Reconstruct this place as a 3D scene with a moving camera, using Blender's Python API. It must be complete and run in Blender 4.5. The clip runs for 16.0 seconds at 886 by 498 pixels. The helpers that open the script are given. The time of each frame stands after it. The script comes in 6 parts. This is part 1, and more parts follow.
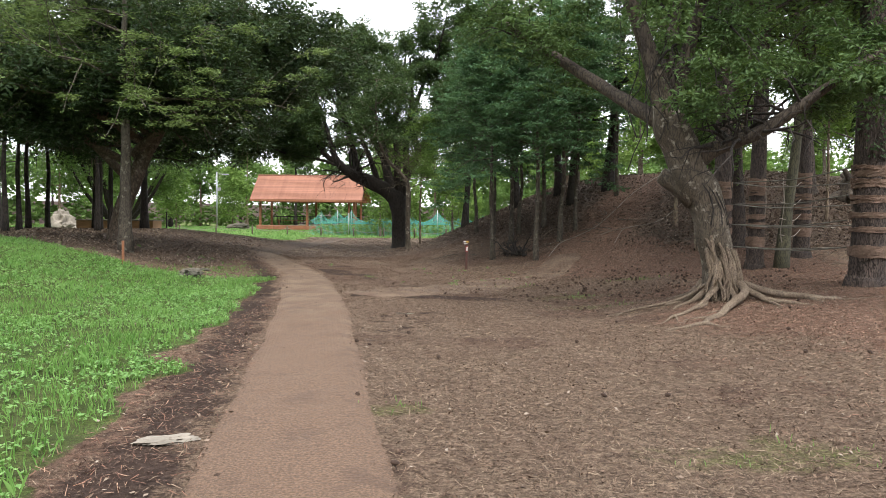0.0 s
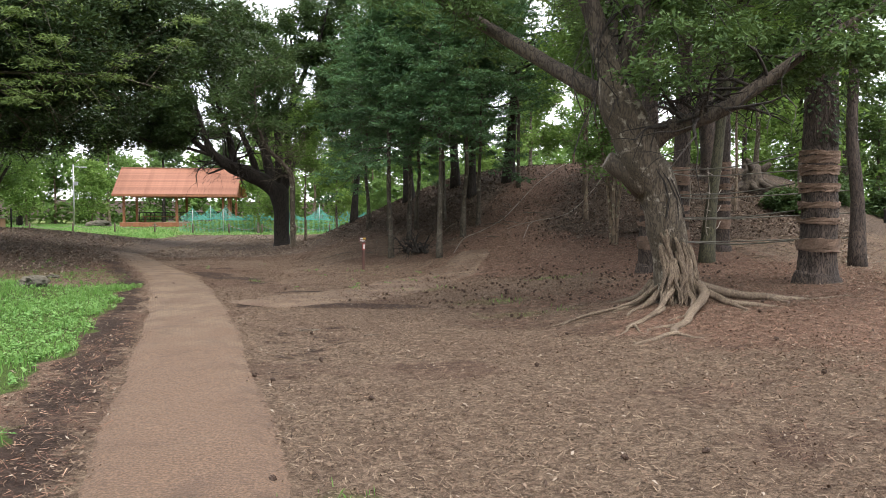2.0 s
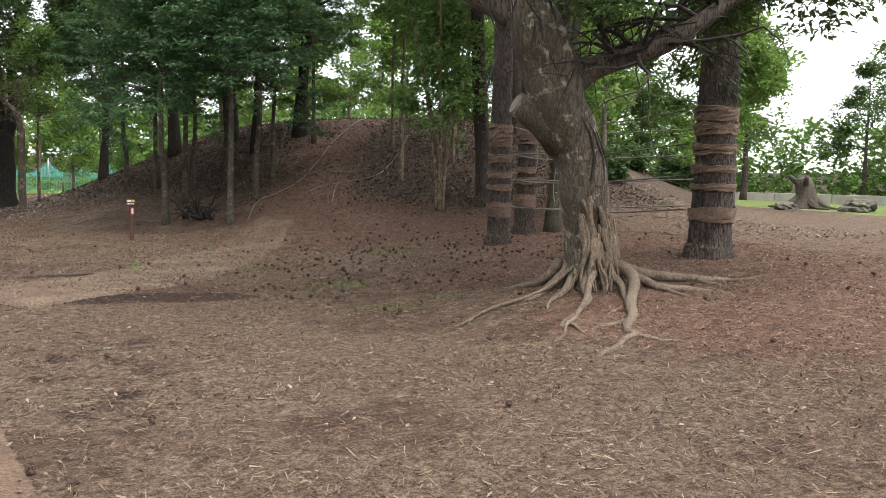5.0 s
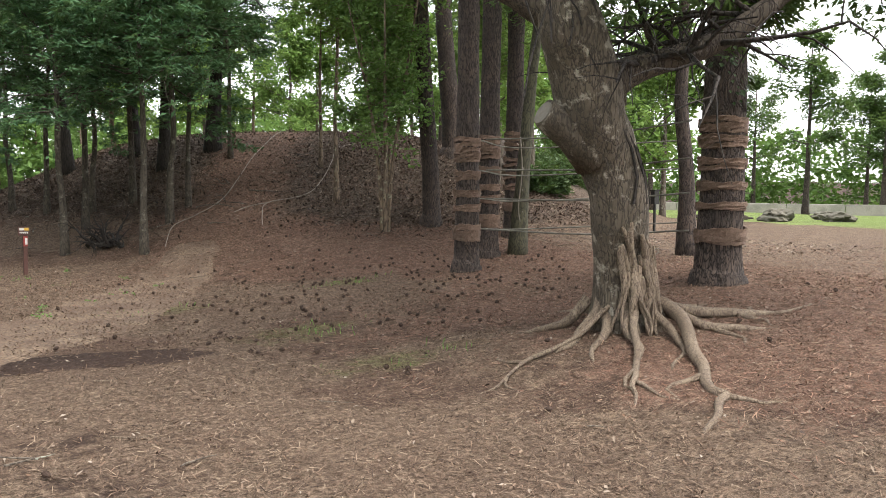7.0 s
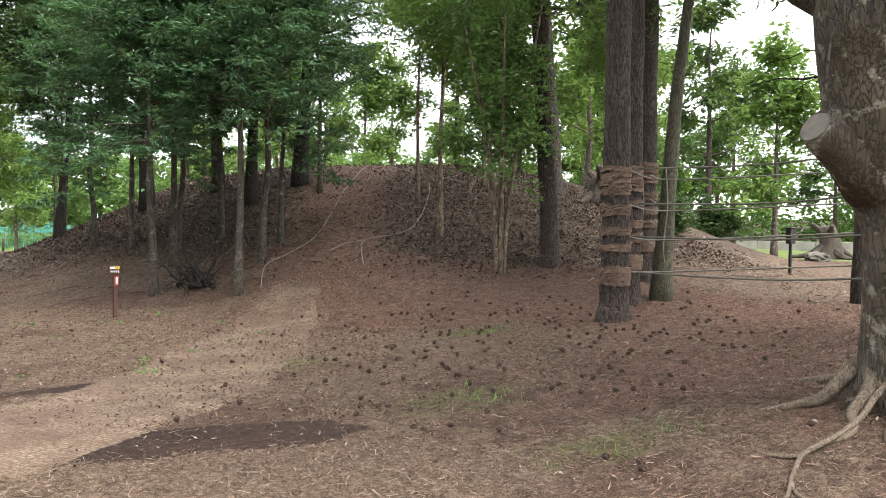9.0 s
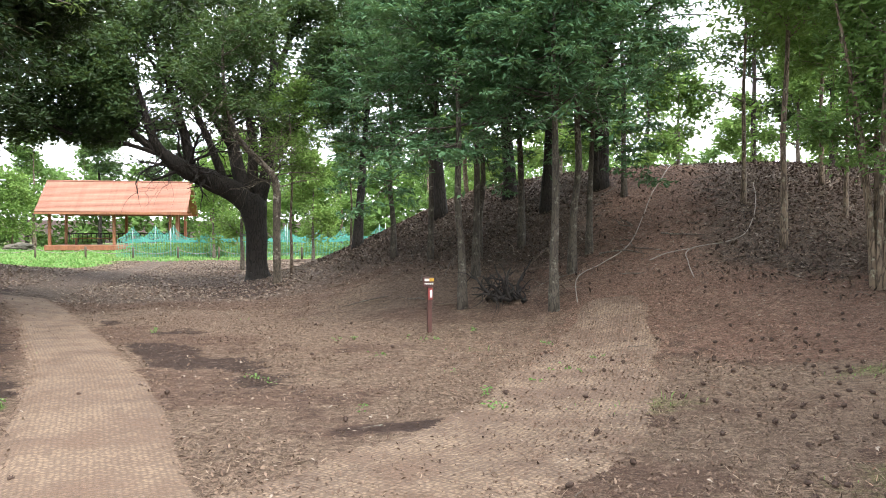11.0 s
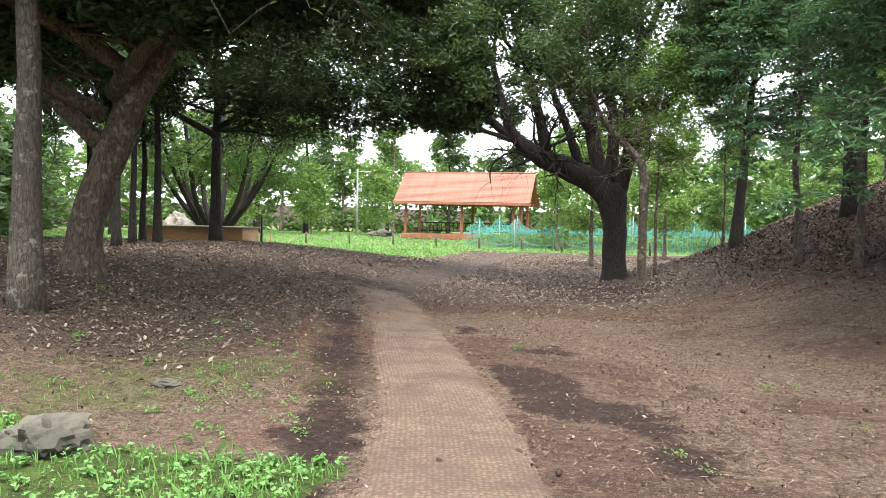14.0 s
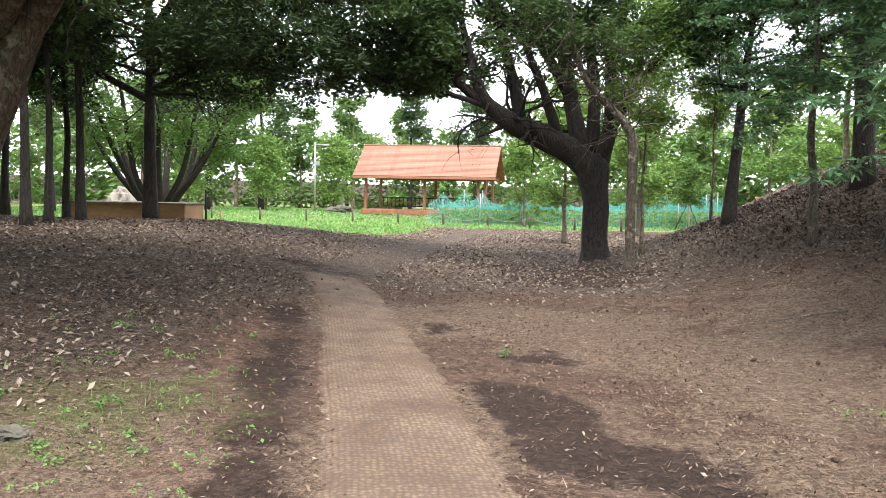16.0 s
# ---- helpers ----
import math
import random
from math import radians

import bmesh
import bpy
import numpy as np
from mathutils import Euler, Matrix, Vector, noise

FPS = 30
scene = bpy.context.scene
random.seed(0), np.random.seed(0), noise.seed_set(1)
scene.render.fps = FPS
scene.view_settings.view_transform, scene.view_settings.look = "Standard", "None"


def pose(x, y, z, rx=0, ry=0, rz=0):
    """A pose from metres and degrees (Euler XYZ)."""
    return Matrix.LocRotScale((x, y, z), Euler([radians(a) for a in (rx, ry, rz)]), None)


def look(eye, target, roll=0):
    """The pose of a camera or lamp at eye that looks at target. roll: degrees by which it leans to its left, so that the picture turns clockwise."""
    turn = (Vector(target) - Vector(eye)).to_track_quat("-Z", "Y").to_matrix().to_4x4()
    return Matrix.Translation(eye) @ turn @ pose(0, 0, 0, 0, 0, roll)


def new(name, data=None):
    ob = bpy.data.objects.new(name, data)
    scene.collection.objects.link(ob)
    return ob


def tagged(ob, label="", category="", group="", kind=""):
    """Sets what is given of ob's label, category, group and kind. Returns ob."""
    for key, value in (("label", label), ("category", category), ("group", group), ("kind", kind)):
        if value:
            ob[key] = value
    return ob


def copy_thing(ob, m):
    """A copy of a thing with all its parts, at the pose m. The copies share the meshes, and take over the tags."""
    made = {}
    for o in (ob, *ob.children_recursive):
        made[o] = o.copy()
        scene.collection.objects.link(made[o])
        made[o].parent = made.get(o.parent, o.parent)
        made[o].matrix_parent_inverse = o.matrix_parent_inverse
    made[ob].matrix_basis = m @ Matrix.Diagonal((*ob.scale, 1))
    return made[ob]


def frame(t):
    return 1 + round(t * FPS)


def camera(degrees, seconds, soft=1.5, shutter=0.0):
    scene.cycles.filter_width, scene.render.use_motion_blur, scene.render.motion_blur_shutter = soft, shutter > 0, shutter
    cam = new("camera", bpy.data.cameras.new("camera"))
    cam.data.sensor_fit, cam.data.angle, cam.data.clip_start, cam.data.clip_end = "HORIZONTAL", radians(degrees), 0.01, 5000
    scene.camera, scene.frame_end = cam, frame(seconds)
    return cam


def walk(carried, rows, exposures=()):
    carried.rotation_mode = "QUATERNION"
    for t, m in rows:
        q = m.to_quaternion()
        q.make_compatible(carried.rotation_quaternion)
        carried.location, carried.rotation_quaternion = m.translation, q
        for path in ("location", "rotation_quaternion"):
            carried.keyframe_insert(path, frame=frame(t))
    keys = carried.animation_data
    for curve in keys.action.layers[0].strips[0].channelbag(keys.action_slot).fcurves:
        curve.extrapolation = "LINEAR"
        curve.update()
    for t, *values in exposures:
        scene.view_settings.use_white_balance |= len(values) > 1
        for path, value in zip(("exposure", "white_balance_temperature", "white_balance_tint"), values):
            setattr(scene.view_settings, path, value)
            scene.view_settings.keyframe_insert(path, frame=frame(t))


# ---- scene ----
cam = camera(59.2, 16.0, 0.8)
METRES, EYE, TILT, LEAN, TURN = 15.8, 1.5, 0.0, 0.0, 0.0
ROWS = [
    (0.0, 0.0, 0.0, 0.0, 0.03, -2.36, -0.67),
    (0.5, -0.006, 0.0334, 0.0001, -2.03, -2.0, -0.4),
    (1.0, -0.015, 0.0678, -0.0006, -4.81, -2.11, -0.17),
    (1.5, -0.0208, 0.1017, -0.0018, -6.7, -2.44, -0.2),
    (2.0, -0.0274, 0.133, -0.0012, -8.98, -2.69, -0.2),
    (2.5, -0.0355, 0.1651, -0.0007, -11.28, -3.2, -0.35),
    (3.0, -0.0411, 0.1986, -0.0008, -13.62, -3.57, -0.42),
    (3.5, -0.049, 0.2338, -0.0025, -16.89, -3.9, -0.53),
    (4.0, -0.0529, 0.2671, -0.0046, -20.02, -4.39, -0.94),
    (4.5, -0.0571, 0.3002, -0.005, -23.98, -4.99, -1.23),
    (7.0, -0.0713, 0.4486, 0.0016, -35.08, -4.29, -0.51),
    (7.5, -0.076, 0.477, 0.0026, -36.6, -3.43, -0.2),
    (8.0, -0.0763, 0.5066, 0.0016, -36.16, -2.66, -0.34),
    (10.5, -0.0987, 0.6526, 0.0003, -17.56, -1.14, -0.22),
    (11.0, -0.1057, 0.6804, 0.0004, -12.75, -1.23, -0.1),
    (11.5, -0.1146, 0.7069, 0.002, -7.92, -1.19, -0.03),
    (12.0, -0.1196, 0.7345, 0.0008, -2.51, -0.8, -0.26),
    (12.5, -0.1267, 0.7639, 0.0008, 2.43, -1.24, -0.63),
    (13.0, -0.1343, 0.7933, 0.0024, 6.72, -1.96, -1.04),
    (13.5, -0.1403, 0.8228, 0.0045, 9.94, -2.09, -1.27),
    (14.0, -0.1503, 0.8533, 0.0043, 11.26, -2.12, -1.28),
    (14.5, -0.1589, 0.8835, 0.0034, 12.02, -2.48, -1.28),
    (15.0, -0.1684, 0.9153, 0.0036, 11.12, -3.19, -1.17),
    (15.5, -0.1765, 0.947, 0.0045, 9.53, -3.68, -1.18),
    (16.0, -0.1785, 0.9802, 0.0032, 8.42, -3.88, -1.13),
]
walk(cam, [(t, pose(0, 0, EYE, TILT, LEAN, TURN) @ pose(METRES * x, METRES * y, METRES * z, 90 + pitch, roll, yaw)) for t, x, y, z, yaw, pitch, roll in ROWS],
     exposures=[(0.0, 1.5, 6600, 10), (3.5, 1.5, 6600, 10), (7.5, 1.85, 6700, 10), (11.5, 2.25, 6350, 10), (16.0, 2.25, 6400, 11)])

# ---- light ----
world = bpy.data.worlds.new("world")
scene.world = world
world.use_nodes = True
wt = world.node_tree
wt.nodes.clear()
w_out, w_bg, w_sat, w_sky = (wt.nodes.new(k) for k in ("ShaderNodeOutputWorld", "ShaderNodeBackground", "ShaderNodeHueSaturation", "ShaderNodeTexSky"))
w_sky.sky_type, w_sky.sun_disc = "NISHITA", False
w_sky.sun_elevation, w_sky.sun_rotation = radians(64), radians(160)
w_sky.air_density, w_sky.dust_density = 1.0, 1.0
w_sat.inputs["Saturation"].default_value = 0.45
w_bg.inputs["Strength"].default_value = 0.15
wt.links.new(w_sky.outputs["Color"], w_sat.inputs["Color"])
w_veil = wt.nodes.new("ShaderNodeMix")
w_veil.data_type = "RGBA"
w_veil.inputs["Factor"].default_value = 0.65
w_veil.inputs[7].default_value = (5.6, 5.8, 6.1, 1)
wt.links.new(w_sat.outputs["Color"], w_veil.inputs[6])
wt.links.new(w_veil.outputs[2], w_bg.inputs["Color"])
wt.links.new(w_bg.outputs["Background"], w_out.inputs["Surface"])
sun_data = bpy.data.lights.new("sun", "SUN")
sun_data.energy, sun_data.angle, sun_data.color = 1.5, radians(40), (1.0, 0.95, 0.88)
sun = new("sun", sun_data)
sun.matrix_world = look((9, -16, 58), (0, 10, 0))


# ---- materials ----
def material(name):
    m = bpy.data.materials.new(name)
    m.use_nodes = True
    t = m.node_tree
    return m, t, t.nodes["Principled BSDF"]


def node(t, kind, **values):
    n = t.nodes.new(kind)
    for key, value in values.items():
        n.inputs[key.replace("_", " ")].default_value = value
    return n


def noise_tex(t, vec, scale, detail=5.0, rough=0.6):
    n = node(t, "ShaderNodeTexNoise", Scale=scale, Detail=detail, Roughness=rough)
    t.links.new(vec, n.inputs["Vector"])
    return n.outputs["Fac"]


def ramp(t, fac, lo, hi):
    n = node(t, "ShaderNodeMapRange")
    n.interpolation_type = "SMOOTHSTEP"
    n.inputs["From Min"].default_value, n.inputs["From Max"].default_value = lo, hi
    t.links.new(fac, n.inputs["Value"])
    return n.outputs["Result"]


def mix(t, fac, a, b, mode="MIX"):
    n = t.nodes.new("ShaderNodeMix")
    n.data_type, n.blend_type = "RGBA", mode
    for value, socket in ((fac, n.inputs["Factor"]), (a, n.inputs[6]), (b, n.inputs[7])):
        if isinstance(value, (int, float)):
            socket.default_value = value
        elif isinstance(value, tuple):
            socket.default_value = (*value, 1)
        else:
            t.links.new(value, socket)
    return n.outputs[2]


def maths(t, op, a, b):
    n = t.nodes.new("ShaderNodeMath")
    n.operation = op
    for value, socket in ((a, n.inputs[0]), (b, n.inputs[1])):
        if isinstance(value, (int, float)):
            socket.default_value = value
        else:
            t.links.new(value, socket)
    return n.outputs[0]


def bump(t, bsdf, height, strength, distance=0.02):
    n = node(t, "ShaderNodeBump", Strength=strength, Distance=distance)
    t.links.new(height, n.inputs["Height"])
    t.links.new(n.outputs["Normal"], bsdf.inputs["Normal"])


def coords(t, stretch=(1, 1, 1)):
    c = t.nodes.new("ShaderNodeTexCoord")
    m = t.nodes.new("ShaderNodeMapping")
    m.inputs["Scale"].default_value = stretch
    t.links.new(c.outputs["Object"], m.inputs["Vector"])
    return m.outputs["Vector"]


def plain(name, a, b, scale=8.0, rough=0.8, metal=0.0, relief=0.3, stretch=(1, 1, 1), per_object=0.0):
    """A surface of two tones: broad stains and fine grain with relief."""
    m, t, p = material(name)
    v = coords(t, stretch)
    broad, fine = noise_tex(t, v, scale * 0.3, 4), noise_tex(t, v, scale * 4, 6, 0.7)
    tone = mix(t, ramp(t, broad, 0.35, 0.65), a, b)
    tone = mix(t, ramp(t, fine, 0.3, 0.75), mix(t, 0.35, tone, (0.0, 0.0, 0.0)), tone)
    if per_object:
        info = t.nodes.new("ShaderNodeObjectInfo")
        tone = mix(t, maths(t, "MULTIPLY", info.outputs["Random"], per_object), tone, mix(t, 0.5, tone, (0.0, 0.0, 0.0)))
    t.links.new(tone, p.inputs["Base Color"])
    p.inputs["Roughness"].default_value, p.inputs["Metallic"].default_value = rough, metal
    bump(t, p, fine, relief, 0.01)
    return m


def bark(name, a, b, crack, size=1.0, relief=0.8, lichen=None):
    m, t, p = material(name)
    v = coords(t, (1, 1, 0.22))
    vor = node(t, "ShaderNodeTexVoronoi", Scale=16.0 / size)
    vor.feature = "DISTANCE_TO_EDGE"
    wob = node(t, "ShaderNodeTexNoise", Scale=9.0 / size, Detail=4.0)
    t.links.new(v, wob.inputs["Vector"])
    warped = mix(t, 0.12, v, wob.outputs["Color"])
    t.links.new(warped, vor.inputs["Vector"])
    plates = ramp(t, vor.outputs["Distance"], 0.0, 0.16)
    grain = noise_tex(t, v, 40.0 / size, 6, 0.7)
    flat = coords(t)
    broad = noise_tex(t, flat, 2.2, 4)
    tone = mix(t, ramp(t, broad, 0.35, 0.65), a, b)
    tone = mix(t, maths(t, "MULTIPLY", ramp(t, grain, 0.3, 0.7), 0.5), tone, crack)
    tone = mix(t, plates, crack, tone)
    if lichen:
        tone = mix(t, ramp(t, noise_tex(t, flat, 7.0, 6, 0.7), 0.54, 0.66), tone, lichen)
    t.links.new(tone, p.inputs["Base Color"])
    p.inputs["Roughness"].default_value = 0.9
    bump(t, p, maths(t, "ADD", plates, maths(t, "MULTIPLY", grain, 0.4)), relief, 0.03)
    return m


def foliage(name, dark, light, rough=0.5, through_light=0.22, gloss=0.14):
    m, t, p = material(name)
    geo = t.nodes.new("ShaderNodeNewGeometry")
    tone = mix(t, geo.outputs["Random Per Island"], dark, light)
    big = noise_tex(t, coords(t), 0.6, 3)
    tone = mix(t, maths(t, "MULTIPLY", ramp(t, big, 0.35, 0.7), 0.55), tone, light)
    t.links.new(tone, p.inputs["Base Color"])
    p.inputs["Roughness"].default_value = rough
    p.inputs["Specular IOR Level"].default_value = gloss
    tr = t.nodes.new("ShaderNodeBsdfTranslucent")
    t.links.new(mix(t, 0.35, tone, (0.30, 0.42, 0.06)), tr.inputs["Color"])
    ms = node(t, "ShaderNodeMixShader", Fac=through_light)
    t.links.new(p.outputs["BSDF"], ms.inputs[1])
    t.links.new(tr.outputs["BSDF"], ms.inputs[2])
    t.links.new(ms.outputs["Shader"], t.nodes["Material Output"].inputs["Surface"])
    return m


def islands(name, tones, rough=0.9):
    """Loose scraps: one tone for each scrap, out of a few."""
    m, t, p = material(name)
    geo = t.nodes.new("ShaderNodeNewGeometry")
    r = t.nodes.new("ShaderNodeValToRGB")
    e = r.color_ramp.elements
    while len(e) < len(tones):
        e.new(0.5)
    for k, tone in enumerate(tones):
        e[k].position, e[k].color = k / (len(tones) - 1), (*tone, 1)
    t.links.new(geo.outputs["Random Per Island"], r.inputs["Fac"])
    t.links.new(r.outputs["Color"], p.inputs["Base Color"])
    p.inputs["Roughness"].default_value = rough
    p.inputs["Specular IOR Level"].default_value = 0.2
    return m


def ground_material():
    m, t, p = material("earth")
    v = coords(t)

    def mask(name):
        a = t.nodes.new("ShaderNodeAttribute")
        a.attribute_name = name
        return a.outputs["Fac"]

    n1, n2, n3, n4 = noise_tex(t, v, 0.55, 5), noise_tex(t, v, 2.6, 8, 0.72), noise_tex(t, v, 22.0, 6, 0.7), noise_tex(t, v, 110.0, 4, 0.7)
    soil = mix(t, ramp(t, n2, 0.3, 0.7), (0.088, 0.053, 0.039), (0.18, 0.113, 0.081))
    dry = mix(t, ramp(t, n3, 0.35, 0.65), (0.12, 0.08, 0.057), (0.32, 0.232, 0.165))

    def edged(name, lo=0.35, hi=0.65, amount=0.8):
        """The mask with a ragged edge."""
        k = maths(t, "ADD", mask(name), maths(t, "MULTIPLY", maths(t, "SUBTRACT", n2, 0.5), amount * 2))
        return ramp(t, k, lo, hi)

    tone = mix(t, edged("thatch"), soil, dry)
    needle = mix(t, ramp(t, n3, 0.3, 0.7), (0.145, 0.08, 0.058), (0.33, 0.195, 0.138))
    tone = mix(t, maths(t, "MULTIPLY", edged("needle"), 0.85), tone, needle)
    litter = mix(t, ramp(t, n3, 0.35, 0.68), (0.05, 0.037, 0.03), (0.19, 0.15, 0.12))
    tone = mix(t, edged("litter"), tone, litter)
    # dark brown for dark soil and for the dip's shadow painted on the ground
    dark_soil_shade = mix(t, ramp(t, n3, 0.35, 0.7), (0.036, 0.024, 0.02), (0.10, 0.067, 0.052))
    tone = mix(t, edged("dark_soil_shade", 0.35, 0.65), tone, dark_soil_shade)
    moss = mix(t, ramp(t, n3, 0.3, 0.7), (0.10, 0.12, 0.04), (0.20, 0.23, 0.07))
    tone = mix(t, maths(t, "MULTIPLY", edged("moss", 0.4, 0.75), 0.8), tone, moss)
    grass = mix(t, ramp(t, n2, 0.3, 0.7), (0.05, 0.10, 0.02), (0.14, 0.23, 0.05))
    tone = mix(t, edged("lawn", 0.42, 0.58, 0.4), tone, grass)
    # mown far grass, its colour raised for the open sky's light on it
    mown_lit = mix(t, ramp(t, n2, 0.3, 0.7), (0.19, 0.28, 0.07), (0.30, 0.40, 0.12))
    tone = mix(t, edged("field", 0.4, 0.6, 0.3), tone, mown_lit)
    fibre = None
    for turn, shift in ((0.3, 0.0), (1.35, 3.0), (2.4, 7.0)):
        m2 = t.nodes.new("ShaderNodeMapping")
        m2.inputs["Rotation"].default_value, m2.inputs["Location"].default_value, m2.inputs["Scale"].default_value = (0, 0, turn), (shift, 0, 0), (9, 85, 9)
        t.links.new(v, m2.inputs["Vector"])
        k = ramp(t, noise_tex(t, m2.outputs["Vector"], 1.0, 3, 0.6), 0.56, 0.68)
        fibre = k if fibre is None else maths(t, "MAXIMUM", fibre, k)
    dark_fibre = ramp(t, noise_tex(t, v, 48.0, 5, 0.75), 0.52, 0.36)
    bare = maths(t, "SUBTRACT", 1.0, maths(t, "MAXIMUM", edged("dark_soil_shade", 0.4, 0.6), maths(t, "MAXIMUM", mask("lawn"), mask("field"))))
    tone = mix(t, maths(t, "MULTIPLY", maths(t, "MULTIPLY", fibre, bare), 0.75), tone, mix(t, 0.75, tone, (0.46, 0.345, 0.25)))
    tone = mix(t, maths(t, "MULTIPLY", dark_fibre, 0.8), tone, mix(t, 0.75, tone, (0.012, 0.008, 0.006)))
    tone = mix(t, ramp(t, n4, 0.35, 0.65), mix(t, 0.6, tone, (0.02, 0.013, 0.01)), tone)
    tone = mix(t, maths(t, "MULTIPLY", maths(t, "MULTIPLY", ramp(t, noise_tex(t, v, 75.0, 3, 0.6), 0.6, 0.68), bare), 0.5), tone, (0.40, 0.31, 0.23))
    clump = noise_tex(t, v, 9.0, 8, 0.8)
    tone = mix(t, maths(t, "MULTIPLY", ramp(t, clump, 0.5, 0.38), 0.6), tone, mix(t, 0.75, tone, (0.025, 0.014, 0.01)))
    tone = mix(t, maths(t, "MULTIPLY", maths(t, "MULTIPLY", ramp(t, clump, 0.54, 0.66), bare), 0.5), tone, (0.37, 0.262, 0.18))
    tone = mix(t, maths(t, "MULTIPLY", ramp(t, n1, 0.4, 0.65), 0.22), tone, (0.10, 0.06, 0.045))
    t.links.new(tone, p.inputs["Base Color"])
    p.inputs["Roughness"].default_value = 0.95
    p.inputs["Specular IOR Level"].default_value = 0.15
    bump(t, p, maths(t, "ADD", maths(t, "ADD", n3, maths(t, "MULTIPLY", n4, 0.6)), maths(t, "MULTIPLY", fibre, 0.35)), 0.9, 0.03)
    return m


def mat_material():
    """Coarse coir mat: small knots in rows, worn and stained."""
    m, t, p = material("coir")
    u = t.nodes.new("ShaderNodeUVMap")
    vor = node(t, "ShaderNodeTexVoronoi", Scale=27.0, Randomness=0.45)
    t.links.new(u.outputs["UV"], vor.inputs["Vector"])
    v = coords(t)
    n2, n3 = noise_tex(t, v, 1.4, 5), noise_tex(t, v, 45.0, 6, 0.7)
    tone = mix(t, ramp(t, n2, 0.35, 0.65), (0.18, 0.115, 0.072), (0.33, 0.235, 0.155))
    tone = mix(t, ramp(t, maths(t, "ADD", vor.outputs["Distance"], maths(t, "MULTIPLY", n3, 0.5)), 0.42, 0.85), tone, mix(t, 0.65, tone, (0.05, 0.03, 0.02)))
    tone = mix(t, ramp(t, n3, 0.38, 0.62), mix(t, 0.45, tone, (0.06, 0.04, 0.03)), tone)
    sep = t.nodes.new("ShaderNodeSeparateXYZ")
    t.links.new(v, sep.inputs["Vector"])
    wear = maths(t, "ADD", maths(t, "MULTIPLY", sep.outputs["Y"], 0.12), maths(t, "MULTIPLY", n2, 2.6))
    covered = ramp(t, wear, 3.4, 2.3)
    crumbs = mix(t, ramp(t, noise_tex(t, v, 60.0, 6, 0.75), 0.35, 0.65), (0.05, 0.03, 0.02), (0.215, 0.132, 0.084))
    tone = mix(t, covered, tone, crumbs)
    info = t.nodes.new("ShaderNodeObjectInfo")
    tone = mix(t, maths(t, "MULTIPLY", info.outputs["Random"], 0.3), tone, (0.12, 0.08, 0.055))
    patch = ramp(t, noise_tex(t, v, 1.6, 8, 0.75), 0.5, 0.66)
    tone = mix(t, maths(t, "MULTIPLY", patch, 0.6), tone, mix(t, 0.7, tone, (0.05, 0.03, 0.022)))
    t.links.new(tone, p.inputs["Base Color"])
    p.inputs["Roughness"].default_value = 0.95
    bump(t, p, maths(t, "SUBTRACT", n3, vor.outputs["Distance"]), 0.8, 0.02)
    return m


EARTH, COIR = ground_material(), mat_material()
BARK_PINE = bark("pine_bark", (0.125, 0.09, 0.072), (0.075, 0.055, 0.046), (0.022, 0.015, 0.012), 0.55, 0.9)
BARK_GREY = bark("grey_bark", (0.20, 0.165, 0.125), (0.13, 0.105, 0.08), (0.06, 0.045, 0.035), 0.8, 0.4, (0.30, 0.30, 0.24))
BARK_DARK = bark("dark_bark", (0.052, 0.041, 0.033), (0.034, 0.027, 0.022), (0.014, 0.011, 0.009), 0.9, 0.6)
BARK_MOTTLED = bark("mottled_bark", (0.165, 0.132, 0.095), (0.105, 0.085, 0.06), (0.05, 0.038, 0.028), 0.6, 0.6, (0.31, 0.275, 0.22))
BARK_ROOT = bark("root_bark", (0.29, 0.225, 0.16), (0.20, 0.15, 0.105), (0.10, 0.07, 0.05), 0.4, 0.6)
BARK_LIMB = bark("limb_bark", (0.105, 0.082, 0.06), (0.07, 0.055, 0.042), (0.03, 0.022, 0.017), 0.7, 0.5)
BARK_OLIVE = bark("olive_bark", (0.125, 0.118, 0.07), (0.085, 0.08, 0.05), (0.04, 0.036, 0.024), 0.6, 0.3)
BARK_LIGHT = bark("light_bark", (0.26, 0.19, 0.13), (0.18, 0.13, 0.09), (0.07, 0.05, 0.035), 0.9, 0.5, (0.30, 0.28, 0.2))
BARK_YOUNG = bark("young_bark", (0.12, 0.1, 0.075), (0.075, 0.062, 0.046), (0.035, 0.027, 0.02), 0.6, 0.4, (0.2, 0.19, 0.15))
BARK_BROWN = bark("brown_bark", (0.17, 0.12, 0.085), (0.115, 0.082, 0.06), (0.05, 0.036, 0.027), 0.9, 0.5, (0.2, 0.175, 0.13))
LEAF_OAK = foliage("evergreen_leaf", (0.018, 0.038, 0.016), (0.075, 0.125, 0.05), 0.35)
LEAF_BLUE = foliage("blue_green_leaf", (0.025, 0.07, 0.038), (0.105, 0.205, 0.10), 0.4)
LEAF_FIR = foliage("fir_needle", (0.05, 0.085, 0.03), (0.155, 0.215, 0.07), 0.55)
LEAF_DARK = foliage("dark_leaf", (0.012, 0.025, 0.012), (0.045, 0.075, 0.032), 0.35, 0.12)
LEAF_LIME = foliage("lime_leaf", (0.07, 0.15, 0.035), (0.20, 0.31, 0.085), 0.5, 0.32)
LEAF_MID = foliage("mid_leaf", (0.05, 0.11, 0.03), (0.16, 0.265, 0.08), 0.5, 0.28)
